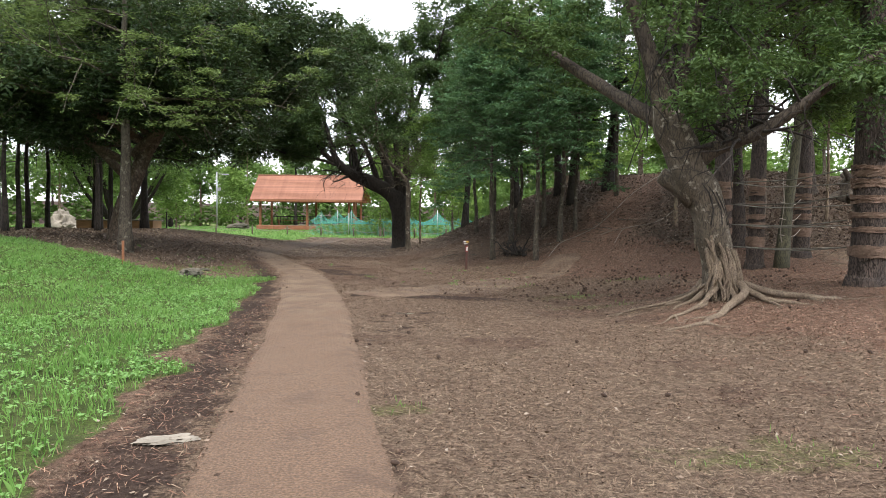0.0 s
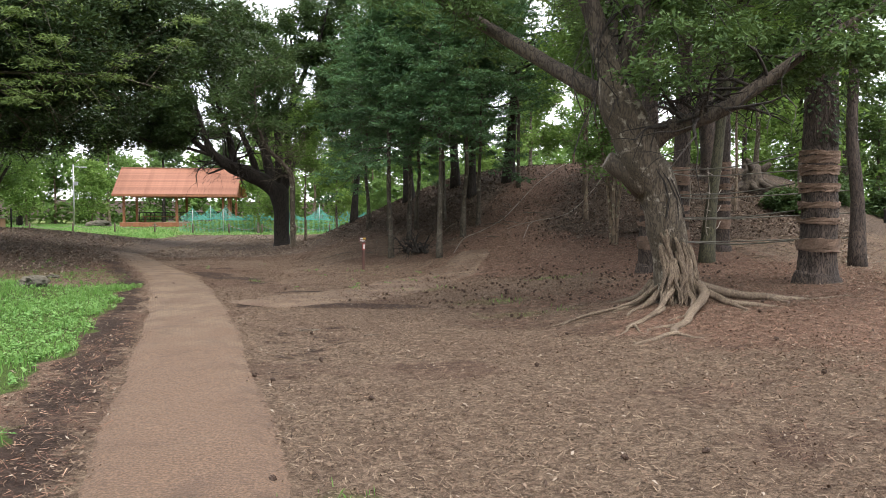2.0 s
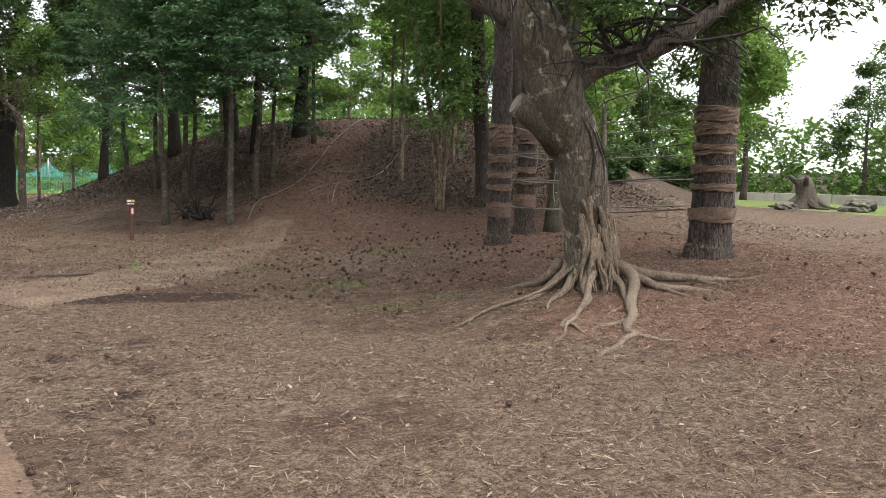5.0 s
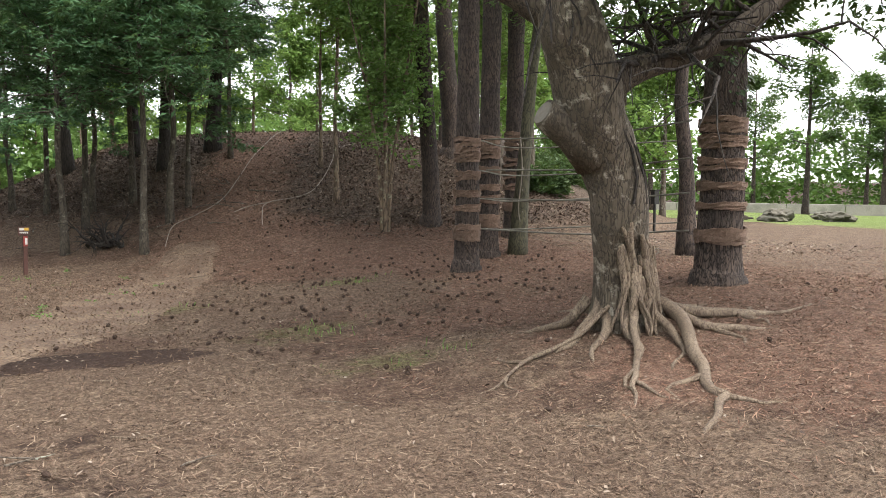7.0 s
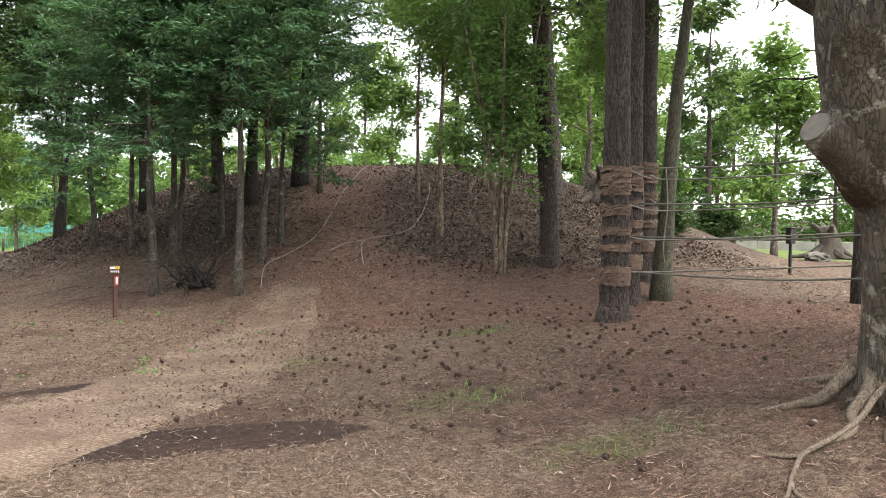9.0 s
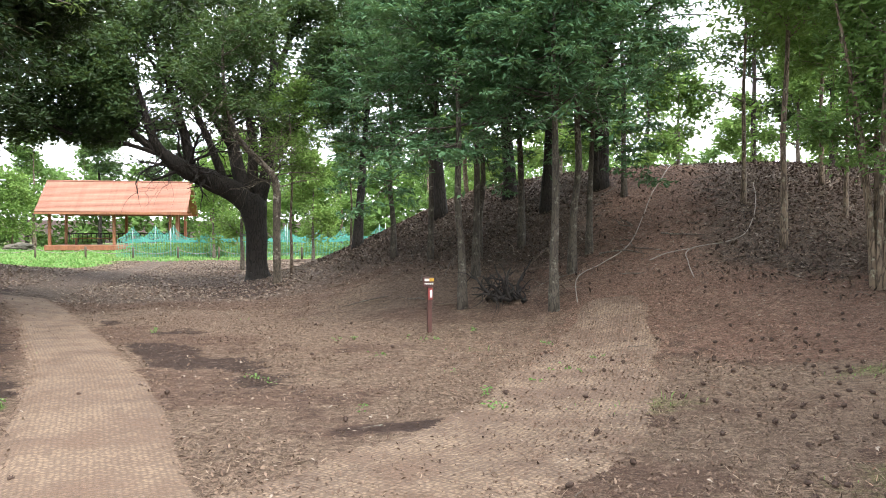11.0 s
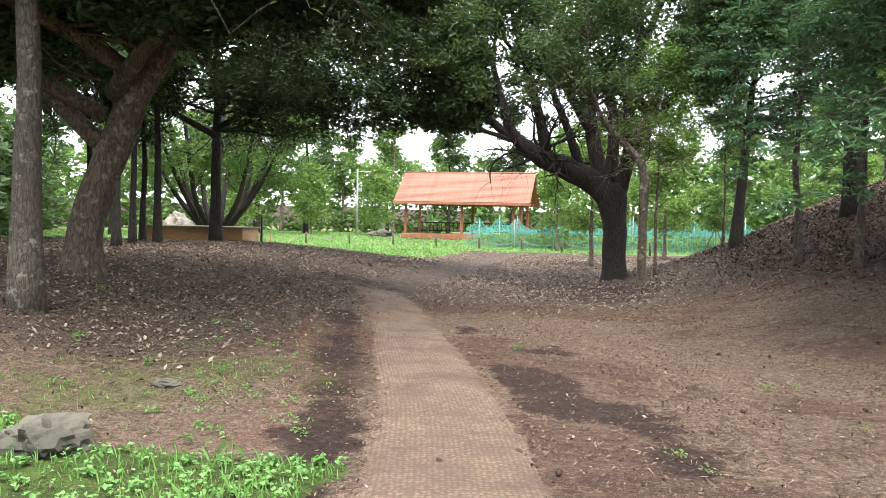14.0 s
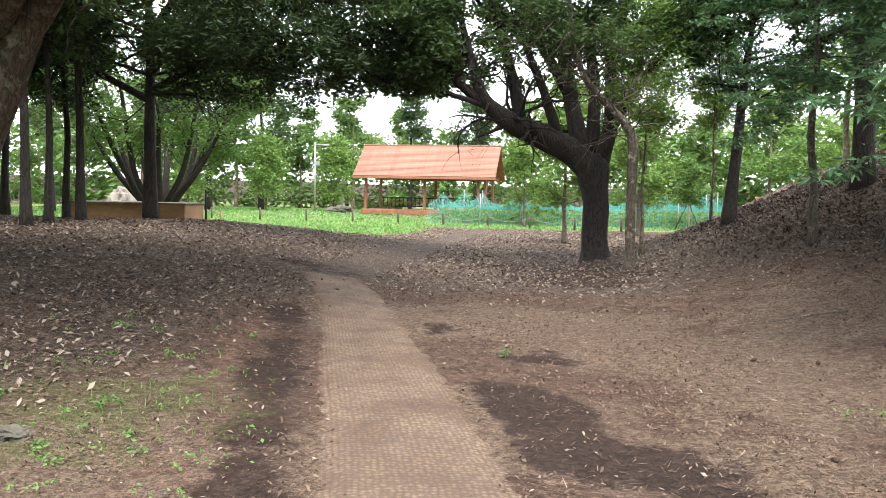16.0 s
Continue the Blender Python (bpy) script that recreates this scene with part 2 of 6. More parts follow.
LEAF_PINE = foliage("pine_needle", (0.035, 0.065, 0.03), (0.085, 0.14, 0.05), 0.5, 0.25)
LEAF_OLD = foliage("old_tree_leaf", (0.028, 0.058, 0.022), (0.10, 0.165, 0.06), 0.5, 0.2)
GRASS = foliage("grass_blade", (0.075, 0.19, 0.04), (0.23, 0.41, 0.12), 0.5, 0.3)
CLOVER = foliage("clover_leaf", (0.085, 0.21, 0.055), (0.23, 0.40, 0.135), 0.5, 0.3)
STRAW = islands("dry_straw", [(0.025, 0.017, 0.013), (0.12, 0.08, 0.055), (0.33, 0.25, 0.18), (0.06, 0.038, 0.028), (0.22, 0.15, 0.105), (0.03, 0.02, 0.015), (0.16, 0.105, 0.075), (0.04, 0.027, 0.02)])
NEEDLES = islands("fallen_needles", [(0.045, 0.023, 0.018), (0.18, 0.096, 0.068), (0.40, 0.26, 0.185), (0.09, 0.047, 0.035), (0.26, 0.145, 0.10), (0.06, 0.03, 0.024)])
DEAD_LEAF = islands("dead_leaf", [(0.045, 0.03, 0.023), (0.11, 0.073, 0.05), (0.20, 0.15, 0.11), (0.31, 0.26, 0.21), (0.14, 0.08, 0.05)], 0.7)
CRUMB = islands("crumbs", [(0.045, 0.03, 0.022), (0.12, 0.078, 0.055), (0.20, 0.14, 0.10), (0.08, 0.05, 0.036)])
LITTER_DARK = islands("dark_litter", [(0.03, 0.022, 0.018), (0.08, 0.053, 0.04), (0.13, 0.095, 0.072), (0.05, 0.034, 0.026)])
TWIG = islands("twig", [(0.04, 0.03, 0.024), (0.1, 0.075, 0.055), (0.2, 0.165, 0.13), (0.06, 0.042, 0.032)])
WEED = foliage("weed_leaf", (0.06, 0.13, 0.035), (0.17, 0.29, 0.09), 0.5, 0.25)
CONE = plain("pine_cone_scale", (0.05, 0.028, 0.018), (0.09, 0.05, 0.032), 30, 0.8)
JUTE = plain("jute", (0.25, 0.165, 0.12), (0.15, 0.098, 0.07), 12, 0.95, relief=0.9, per_object=0.4)
STRAW_MAT = plain("palm_fibre", (0.36, 0.19, 0.085), (0.25, 0.125, 0.055), 14, 0.95, relief=0.9)
ROPE = plain("rope", (0.38, 0.33, 0.28), (0.27, 0.23, 0.19), 30, 0.9)
ROPE_DARK = plain("weathered_rope", (0.20, 0.19, 0.16), (0.13, 0.12, 0.10), 30, 0.9)
ROCK = plain("rock", (0.14, 0.125, 0.095), (0.065, 0.062, 0.045), 3, 0.9, relief=0.9)
ROCK_PALE = plain("pale_rock", (0.33, 0.29, 0.24), (0.18, 0.16, 0.13), 3, 0.9, relief=0.9)
WOOD_RED = plain("stained_timber", (0.36, 0.145, 0.07), (0.28, 0.11, 0.055), 5, 0.6, stretch=(1, 1, 0.2))
WOOD_BOX = plain("box_timber", (0.36, 0.19, 0.09), (0.26, 0.13, 0.06), 4, 0.7, stretch=(0.3, 1, 1))
WOOD_GREY = plain("grey_timber", (0.20, 0.16, 0.12), (0.12, 0.095, 0.07), 8, 0.9, stretch=(1, 1, 0.2))
WOOD_ORANGE = plain("orange_timber", (0.62, 0.24, 0.07), (0.52, 0.18, 0.05), 5, 0.6)
TILE = plain("roof_tile", (0.40, 0.185, 0.125), (0.36, 0.165, 0.11), 6, 0.9, per_object=0.5, stretch=(0.3, 1, 1))
DARK_METAL = plain("dark_metal", (0.03, 0.03, 0.03), (0.05, 0.045, 0.04), 8, 0.5, 0.5)
GALV = plain("galvanised", (0.55, 0.56, 0.56), (0.45, 0.46, 0.46), 8, 0.4, 0.6)
CONCRETE = plain("concrete", (0.40, 0.37, 0.33), (0.30, 0.28, 0.25), 4, 0.9)
SIGN_BROWN = plain("sign_brown", (0.11, 0.045, 0.035), (0.085, 0.035, 0.028), 8, 0.6)
SIGN_WHITE = plain("sign_white", (0.78, 0.77, 0.74), (0.7, 0.69, 0.66), 8, 0.6)
SIGN_YELLOW = plain("sign_yellow", (0.65, 0.40, 0.06), (0.6, 0.35, 0.05), 8, 0.6)
SIGN_RED = plain("sign_red", (0.32, 0.05, 0.045), (0.28, 0.04, 0.035), 8, 0.6)
NET = plain("teal_net", (0.07, 0.33, 0.27), (0.10, 0.40, 0.33), 8, 0.7)


# ---- building tools ----
def mesh_object(name, verts, faces, mat, parent=None, label="", smooth=False):
    me = bpy.data.meshes.new(name)
    me.from_pydata(verts if isinstance(verts, list) else verts.tolist(), [], faces if isinstance(faces, list) else faces.tolist())
    if smooth:
        me.polygons.foreach_set("use_smooth", np.ones(len(me.polygons), bool))
    me.materials.append(mat)
    me.update()
    ob = new(name, me)
    if parent:
        ob.parent = parent
    return tagged(ob, label)


def part(name, bm, mat, parent=None, label="", smooth=False):
    me = bpy.data.meshes.new(name)
    bm.to_mesh(me)
    bm.free()
    if smooth:
        me.polygons.foreach_set("use_smooth", np.ones(len(me.polygons), bool))
    me.materials.append(mat)
    ob = new(name, me)
    if parent:
        ob.parent = parent
    return tagged(ob, label)


def thing(name, x, y, z, label, category, group="", turn=0.0):
    ob = new(name)
    ob.empty_display_size = 0.2
    ob.matrix_world = pose(x, y, z, 0, 0, turn)
    return tagged(ob, label, category, group)


def box_bm(size, centre=(0, 0, 0), bevel=0.01, bm=None, rot=None):
    bm = bm or bmesh.new()
    m = Matrix.Translation(centre) @ (rot or Matrix.Identity(4)) @ Matrix.Diagonal((*size, 1))
    made = bmesh.ops.create_cube(bm, size=1.0, matrix=m)
    if bevel:
        edges = list({e for v in made["verts"] for e in v.link_edges})
        bmesh.ops.bevel(bm, geom=edges, offset=bevel, segments=1, affect="EDGES")
    return bm


class Soup:
    """Collects vertices and faces for one mesh."""

    def __init__(self):
        self.v, self.f = [], []

    def tube(self, pts, radii, sides=8, wob=0.0, cap=True, rng=None):
        n0 = len(self.v)
        pts = [Vector(p) for p in pts]
        ref = Vector((0.31, 0.95, 0.07)).normalized()
        for i, p in enumerate(pts):
            d = (pts[min(i + 1, len(pts) - 1)] - pts[max(i - 1, 0)]).normalized()
            a = (ref - d * ref.dot(d))
            a = a.normalized() if a.length > 1e-3 else d.orthogonal().normalized()
            ref = a
            b = d.cross(a)
            for k in range(sides):
                g = 2 * math.pi * k / sides
                r = radii[i]
                if wob:
                    q = p + (a * math.cos(g) + b * math.sin(g)) * r
                    r *= 1 + wob * noise.noise(Vector((q.x * 3.1 / max(r * 4, 0.3), q.y * 3.1 / max(r * 4, 0.3), q.z * 1.2)))
                self.v.append(tuple(p + (a * math.cos(g) + b * math.sin(g)) * r))
        for i in range(len(pts) - 1):
            for k in range(sides):
                a0, a1 = n0 + i * sides + k, n0 + i * sides + (k + 1) % sides
                self.f.append((a0, a1, a1 + sides, a0 + sides))
        if cap:
            self.f.append(tuple(range(n0 + sides - 1, n0 - 1, -1)))
            e = n0 + (len(pts) - 1) * sides
            self.f.append(tuple(range(e, e + sides)))


def smooth_path(points, steps=5):
    """A curve through the points (Catmull-Rom), for tuples of any length."""
    p = [np.array(q, float) for q in points]
    p = [2 * p[0] - p[1], *p, 2 * p[-1] - p[-2]]
    out = []
    for i in range(1, len(p) - 2):
        for k in range(steps):
            u = k / steps
            out.append(0.5 * (2 * p[i] + (p[i + 1] - p[i - 1]) * u + (2 * p[i - 1] - 5 * p[i] + 4 * p[i + 1] - p[i + 2]) * u * u + (3 * p[i] - p[i - 1] - 3 * p[i + 1] + p[i + 2]) * u ** 3))
    out.append(p[-2])
    return out


def step(u):
    u = np.clip(u, 0, 1)
    return u * u * (3 - 2 * u)


# ---- the lie of the land ----
def height(x, y):
    """Ground height: a flat with the mound ahead, gentle rises to both sides and a raised foot round the rooted tree."""
    x, y = np.asarray(x, float), np.asarray(y, float)
    c, s = math.cos(-0.284), math.sin(-0.284)
    u, v = ((x - 11.9) * c + (y - 36.2) * s) / 14.4, (-(x - 11.9) * s + (y - 36.2) * c) / 20.1
    mound = 2.74 * step((1 - np.sqrt(u * u + v * v)) * 1.614)
    mound = mound * step((62 - y) / 16) * step((34 - x) / 12)
    right = 0.5 * step((x - 1.5) / 7) * step((60 - x) / 30) * step((70 - y) / 20)
    left = 0.82 * step((-x - 4.5) / 7.5) * step((y - 9) / 10) * step((46 - y) / 13)
    foot = 0.16 * np.exp(-((x - 4.15) ** 2 + (y - 12.0) ** 2) / 1.6)
    far = 0.2 * step((y - 55) / 12)
    # added rise behind the woods that blocks the sky low between the trunks
    bank = 3.0 * step((np.hypot(x, y - 20) - 84) / 26)
    return mound + right + left + foot + far + bank


def ground_z(x, y):
    return float(height(x, y)) + float(rough_ground(x, y))


def wave_noise(x, y, scale, seed):
    """Cheap smooth noise from crossed sines, about -1 to 1."""
    r = np.random.default_rng(seed)
    out = 0
    for _ in range(6):
        a, f, ph = r.uniform(0, 6.28), scale * r.uniform(0.6, 1.9), r.uniform(0, 6.28)
        out = out + np.sin((x * math.cos(a) + y * math.sin(a)) * f + ph)
    return out / 3.2


def rough_ground(x, y):
    near = step((60 - np.hypot(x, y - 15)) / 20)
    return near * (0.018 * wave_noise(x, y, 1.6, 3) + 0.007 * wave_noise(x, y, 6.0, 4))


PATH = smooth_path([(0.35, -12), (0.05, -5), (-0.25, 0), (-0.92, 4.9), (-1.62, 9.45), (-2.25, 13.4), (-2.85, 16.4), (-3.5, 19.4), (-4.4, 22.3), (-5.5, 25.7), (-6.6, 28.3)], 8)
PATH_FINE = smooth_path(PATH, 6)
SIDE = smooth_path([(-1.6, 14.6), (0.2, 16.2), (1.6, 18.4), (2.75, 20.4), (3.5, 21.8)], 8)
PX, PY = np.array([p[0] for p in PATH]), np.array([p[1] for p in PATH])


def path_x(y):
    return np.interp(y, PY, PX)


def lawn_mask(x, y, parts=False):
    x = x + 0.28 * wave_noise(x, y, 2.2, 41) + 0.14 * wave_noise(x, y, 6.0, 42)
    edge = np.interp(y, [-20, 4, 5.4, 7.3, 10.3, 14, 18.0], [-1.4, -1.9, -2.4, -2.65, -2.95, -3.6, -4.0])
    top = np.interp(x, [-30, -12, -7.5, -5.4, -4.2], [26, 20.8, 18.7, 18.0, 18.2])
    near = step((edge - x) / 0.5 + 0.5) * step((top - y) / 0.6 + 0.5)
    bare = 0.35 * step(wave_noise(x, y, 1.1, 9) - 0.75) + 0.3 * step((wave_noise(x, y, 2.4, 21) + 0.1) * 1.6) * step((y - 14) / 3)
    near = near * (1 - bare)
    front = 53.0 + 0.25 * (x + 6) + 0.6 * np.sin(x * 0.5)
    far = step((y - np.where(x < -9, 41 + 0.9 * (x + 9) * (x > -30) + 9.0 * step((x + 12) / 6), front)) / 1.5 + 0.5)
    far = far * (1 - step((x - 14) / 4))
    right = step((x - 21 - 0.15 * (y - 14)) / 3) + step((-y - 20) / 5) + step((y - 80) / 5)
    if parts:
        return near, np.clip(far + right, 0, 1) * step((86 - np.hypot(x, y - 20)) / 5)
    return np.clip(near + far + right, 0, 1)


def masks(x, y):
    """What lies on the ground where, painted shade included: name to amount."""
    w1, w2 = wave_noise(x, y, 0.9, 11), wave_noise(x, y, 2.4, 12)
    off = x - path_x(y)
    lawn, field = lawn_mask(x, y, True)
    dark_soil_shade = (0.75 + 0.3 * w2) * np.exp(-((off + 0.95) / 0.4) ** 2) * step((27 - y) / 3) * step((y + 30) / 5)
    # dark band along the shallow dip across the clearing
    dark_soil_shade = np.maximum(dark_soil_shade, 1.4 * np.exp(-((y - 14.45 + 0.15 * x) / 0.36) ** 4) * step((x + 1.9) / 0.4) * step((1.7 - x) / 1.2))
    dark_soil_shade = np.maximum(dark_soil_shade, 0.45 * np.exp(-((x + 0.5) / 1.2) ** 2 - ((y - 11.0) / 3.0) ** 2))
    # the shadow of a second dip, painted as a thin dark band
    dark_soil_shade = np.maximum(dark_soil_shade, 0.9 * np.exp(-((y - 16.7 - 0.1 * x) / 0.2) ** 2) * step((x + 1.5) / 0.5) * step((0.9 - x) / 0.8))
    dark_soil_shade = np.maximum(dark_soil_shade, 0.85 * step((off - 0.55) / 0.3) * step((2.6 - off) / 1.2) * step((y - 17.2) / 2) * step((27 - y) / 3) * step(0.55 + 0.8 * w2))
    # darker ground round the foot of the oak
    dark_soil_shade = np.maximum(dark_soil_shade, 0.7 * step((y - 27.5) / 2) * step((38 - y) / 6) * step((x + 10) / 3) * step((0 - x) / 2) * step(0.6 + w1 * 0.5))
    # dark tone over the added far bank
    dark_soil_shade = np.maximum(dark_soil_shade, 1.3 * step((np.hypot(x, y - 20) - 80) / 5))
    litter = step((y - 25.5) / 5 + 0.25 * w1) * step((54 - y) / 3)
    litter = np.maximum(litter, step((-x - 5.6) / 1.6) * step((y - 19) / 2))
    litter = np.maximum(litter, step((x - 8.6) / 2.5) * step((y - 8) / 4) * 0.3)
    hill = height(x, y)
    climb = np.exp(-((x - np.interp(y, [19, 23, 28, 34], [2.6, 4.6, 7.6, 9.6])) / 1.8) ** 2) * step((y - 17) / 4)
    litter = np.maximum(litter, step((hill - 0.6) / 0.6) * step((x + 1) / 2)) * (1 - 0.85 * climb)
    needle = np.clip(np.maximum(step((x - 1.6 - 1.6 * w1 - 0.8 * w2) / 5.0) * 0.9, 0.8 * climb), 0, 1)
    needle = np.maximum(needle, 0.85 * step((off + 1.9) / 0.4) * step((-0.4 - off) / 0.5) * 0.6)
    # right of x 7.6 pale leaf cover and sunlight are both put into the tone
    needle = needle * (1 - 0.75 * step((x - 7.6) / 2.5))
    thatch = step(0.68 + 0.38 * w1 + 0.38 * w2) * step((30 - y) / 6) * (1 - 0.55 * step((x - 4) / 3)) + 1.1 * step((x - 7.6) / 2) * step((24 - y) / 6)
    moss = sum(a * np.exp(-((x - mx) / rx) ** 2 - ((y - my) / ry) ** 2) for mx, my, rx, ry, a in
               ((-0.4, 6.0, 0.35, 0.28, 0.9), (4.3, 17.2, 0.8, 0.35, 0.85), (2.4, 12.85, 0.9, 0.45, 0.8), (2.3, 14.6, 1.0, 0.6, 0.75), (2.1, 4.95, 0.9, 0.5, 0.75), (1.5, 17.0, 0.8, 0.4, 0.75), (-1.5, 24.5, 1.2, 0.6, 0.4), (-5.8, 20.6, 1.6, 1.5, 0.62), (-6.6, 18.8, 1.2, 1.2, 0.6), (0.9, 20.3, 0.9, 0.5, 0.45)))
    return {"lawn": lawn, "field": field, "dark_soil_shade": np.clip(dark_soil_shade, 0, 1), "litter": litter, "needle": needle, "thatch": thatch, "moss": np.clip(moss, 0, 1)}


def spaced(lo, hi, fine, far, growth=1.22):
    a = list(np.arange(lo, hi + fine / 2, fine))
    d, x = fine, a[-1]
    while x < far:
        d *= growth
        x += d
        a.append(x)
    d, x, b = fine, a[0], []
    while x > -far:
        d *= growth
        x -= d
        b.append(x)
    return np.array(b[::-1] + a)


def build_ground():
    xs, ys = spaced(-13, 15, 0.16, 1500), spaced(-1, 36, 0.16, 1500)
    gx, gy = np.meshgrid(xs, ys)
    x, y = gx.ravel(), gy.ravel()
    z = height(x, y) + rough_ground(x, y)
    nx, ny = len(xs), len(ys)
    i = (np.arange(ny - 1)[:, None] * nx + np.arange(nx - 1)[None, :]).ravel()
    me = bpy.data.meshes.new("ground")
    me.from_pydata(np.stack([x, y, z], 1).tolist(), [], np.stack([i, i + 1, i + nx + 1, i + nx], 1).tolist())
    me.polygons.foreach_set("use_smooth", np.ones(len(me.polygons), bool))
    for name, values in masks(x, y).items():
        me.attributes.new(name, "FLOAT", "POINT").data.foreach_set("value", values.astype(np.float32))
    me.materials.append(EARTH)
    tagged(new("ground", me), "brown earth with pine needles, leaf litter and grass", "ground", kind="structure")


build_ground()


def build_strip(name, line, width, mat, label, lift, rag, seed, thick=0.018, fade=0):
    """A mat laid along a line, with uneven edges and a real thickness."""
    r = np.random.default_rng(seed)
    pts = smooth_path(line[::24] + [line[-1]] if len(line) > 100 else line[::4] + [line[-1]], 44)
    verts, uvs, faces, along, cols = [], [], [], 0.0, 9
    last = None
    for i, p in enumerate(pts):
        a, b = pts[max(i - 1, 0)], pts[min(i + 1, len(pts) - 1)]
        d = (b - a) / np.linalg.norm(b - a)
        side = np.array([d[1], -d[0]])
        along += 0 if last is None else np.linalg.norm(p - last)
        last = p
        el, er = r.normal(0, rag * 0.5) + rag * 1.2 * math.sin(i * 0.11 + seed), r.normal(0, rag * 0.5) + rag * 1.2 * math.sin(i * 0.083)
        for k in range(cols):
            w = (k / (cols - 1) - 0.5) * width * (1 - 0.75 * (i / (len(pts) - 1)) ** fade if fade else 1) + (el if k == 0 else er if k == cols - 1 else 0)
            q = p[:2] + side * w
            edge = k in (0, cols - 1)
            z = ground_z(q[0], q[1]) + (lift if not edge else lift - thick)
            verts.append((q[0], q[1], z))
            uvs.append((w, along))
        if i:
            for k in range(cols - 1):
                a0 = (i - 1) * cols + k
                faces.append((a0, a0 + 1, a0 + cols + 1, a0 + cols))
    ob = mesh_object(name, verts, faces, mat, None, label, True)
    layer = ob.data.uv_layers.new(name="UVMap")
    idx = np.zeros(len(ob.data.loops), int)
    ob.data.loops.foreach_get("vertex_index", idx)
    layer.data.foreach_set("uv", np.array(uvs)[idx].ravel().astype(np.float32))
    return ob


for a, b, wide, lift in ((-13, 19.05, 1.12, 0.036), (18.75, 23.1, 1.02, 0.026), (22.8, 30, 0.95, 0.018)):
    tagged(build_strip("coir_mat", [p for p in PATH_FINE if a <= p[1] <= b], wide, COIR, "worn brown coir mat laid as a footpath", lift, 0.02, 20 + int(a), thick=lift), category="path", group="path mats", kind="structure")
SIDE_COIR = COIR.copy()
SIDE_COIR.name = "faded_coir"
for n in SIDE_COIR.node_tree.nodes:
    if n.bl_idname == "ShaderNodeMix" and n.inputs[6].default_value[0] > 0.2 and not n.inputs[6].is_linked:
        n.inputs[6].default_value, n.inputs[7].default_value = (0.105, 0.066, 0.05, 1), (0.18, 0.12, 0.088, 1)
tagged(build_strip("coir_side_path", SIDE, 1.7, SIDE_COIR, "faded coir mat branching off towards the mound", 0.012, 0.06, 6, fade=3), category="path", kind="structure")


# ---- trees ----
class Tree:
    """Grows limbs and twigs as tubes, and leaves at the twigs."""

    def __init__(self, seed, sides=9):
        self.r = np.random.default_rng(seed)
        self.limbs, self.twig, self.tips, self.sides, self.floor = [], Soup(), [], sides, -9.0

    def limb(self, pts, radii, sides=None, wob=0.12, steps=4):
        line = smooth_path([(*p, q) for p, q in zip(pts, radii)], steps)
        s = Soup()
        s.tube([p[:3] for p in line], [max(p[3], 0.004) for p in line], sides or self.sides, wob)
        self.limbs.append(s)
        return [(Vector(p[:3]), p[3]) for p in line]

    def branch(self, start, heading, length, radius, level, droop=0.0, up=0.0, spread=0.9, kids=5, bend=0.22, leafy=1):
        n = 5 if level > 0 else 4
        p, d = Vector(start), Vector(heading).normalized()
        pts, radii = [p.copy()], [radius]
        for i in range(n):
            d = (d + Vector(self.r.normal(0, bend, 3)) + Vector((0, 0, up - droop * (i + 1) / n))).normalized()
            if p.z < self.floor:
                d.z = abs(d.z) * 0.5
            p = p + d * (length / n)
            pts.append(p.copy())
            radii.append(radius * (1 - 0.8 * (i + 1) / n))
        self.twig.tube(pts, radii, 6 if radius > 0.05 else 4 if radius > 0.02 else 3, 0.0, False)
        if level <= leafy:
            for i in range(1 if level else 0, n + 1):
                self.tips.append((pts[i].copy(), d.copy()))
        if level > 0:
            for k in range(kids):
                u = 0.25 + 0.75 * (k + self.r.uniform(0, 0.9)) / kids
                i = min(int(u * n), n - 1)
                at = pts[i].lerp(pts[i + 1], u * n - i)
                along = (pts[i + 1] - pts[i]).normalized()
                off = Vector(self.r.normal(0, 1, 3))
                off = (off - along * off.dot(along)).normalized()
                self.branch(at, along * (1 - 0.45 * spread) + off * spread, length * self.r.uniform(0.42, 0.68), max(radii[i] * 0.6, 0.006), level - 1, droop, up, spread, max(kids - 1, 3), bend, leafy)

    def leaves(self, per_tip, size, radius, flat=0.5, long=2.0, hang=0.0, squash=0.7, gap=0.0):
        tips = [t for t in self.tips if self.r.random() > gap]
        share = self.r.poisson(per_tip * self.r.gamma(0.9, 1 / 0.9, len(tips)))
        c = np.repeat(np.array([t[0][:] for t in tips]), share, 0)
        n = len(c)
        off = self.r.normal(0, 1, (n, 3))
        off /= np.linalg.norm(off, axis=1)[:, None]
        off *= (radius * self.r.random(n) ** 0.45)[:, None] * [1, 1, squash]
        c = c + off
        out = off / (np.linalg.norm(off, axis=1)[:, None] + 1e-6) + self.r.normal(0, 0.6, (n, 3)) + [0, 0, -hang]
        out[:, 2] *= 0.6
        out /= np.linalg.norm(out, axis=1)[:, None]
        up = self.r.normal(0, 1, (n, 3)) * (1 - flat) + [0, 0, flat]
        side = np.cross(out, up)
        side /= np.linalg.norm(side, axis=1)[:, None] + 1e-6
        up = np.cross(side, out)
        s = size * self.r.uniform(0.65, 1.3, n)[:, None]
        half = out * s * 0.5
        w = side * s * 0.5 / long
        fold = up * s * 0.09
        v = np.stack([c - half, c + w + fold - half * 0.1, c + half - fold, c - w + fold - half * 0.1], 1).reshape(-1, 3)
        return v, np.arange(n * 4).reshape(-1, 4)

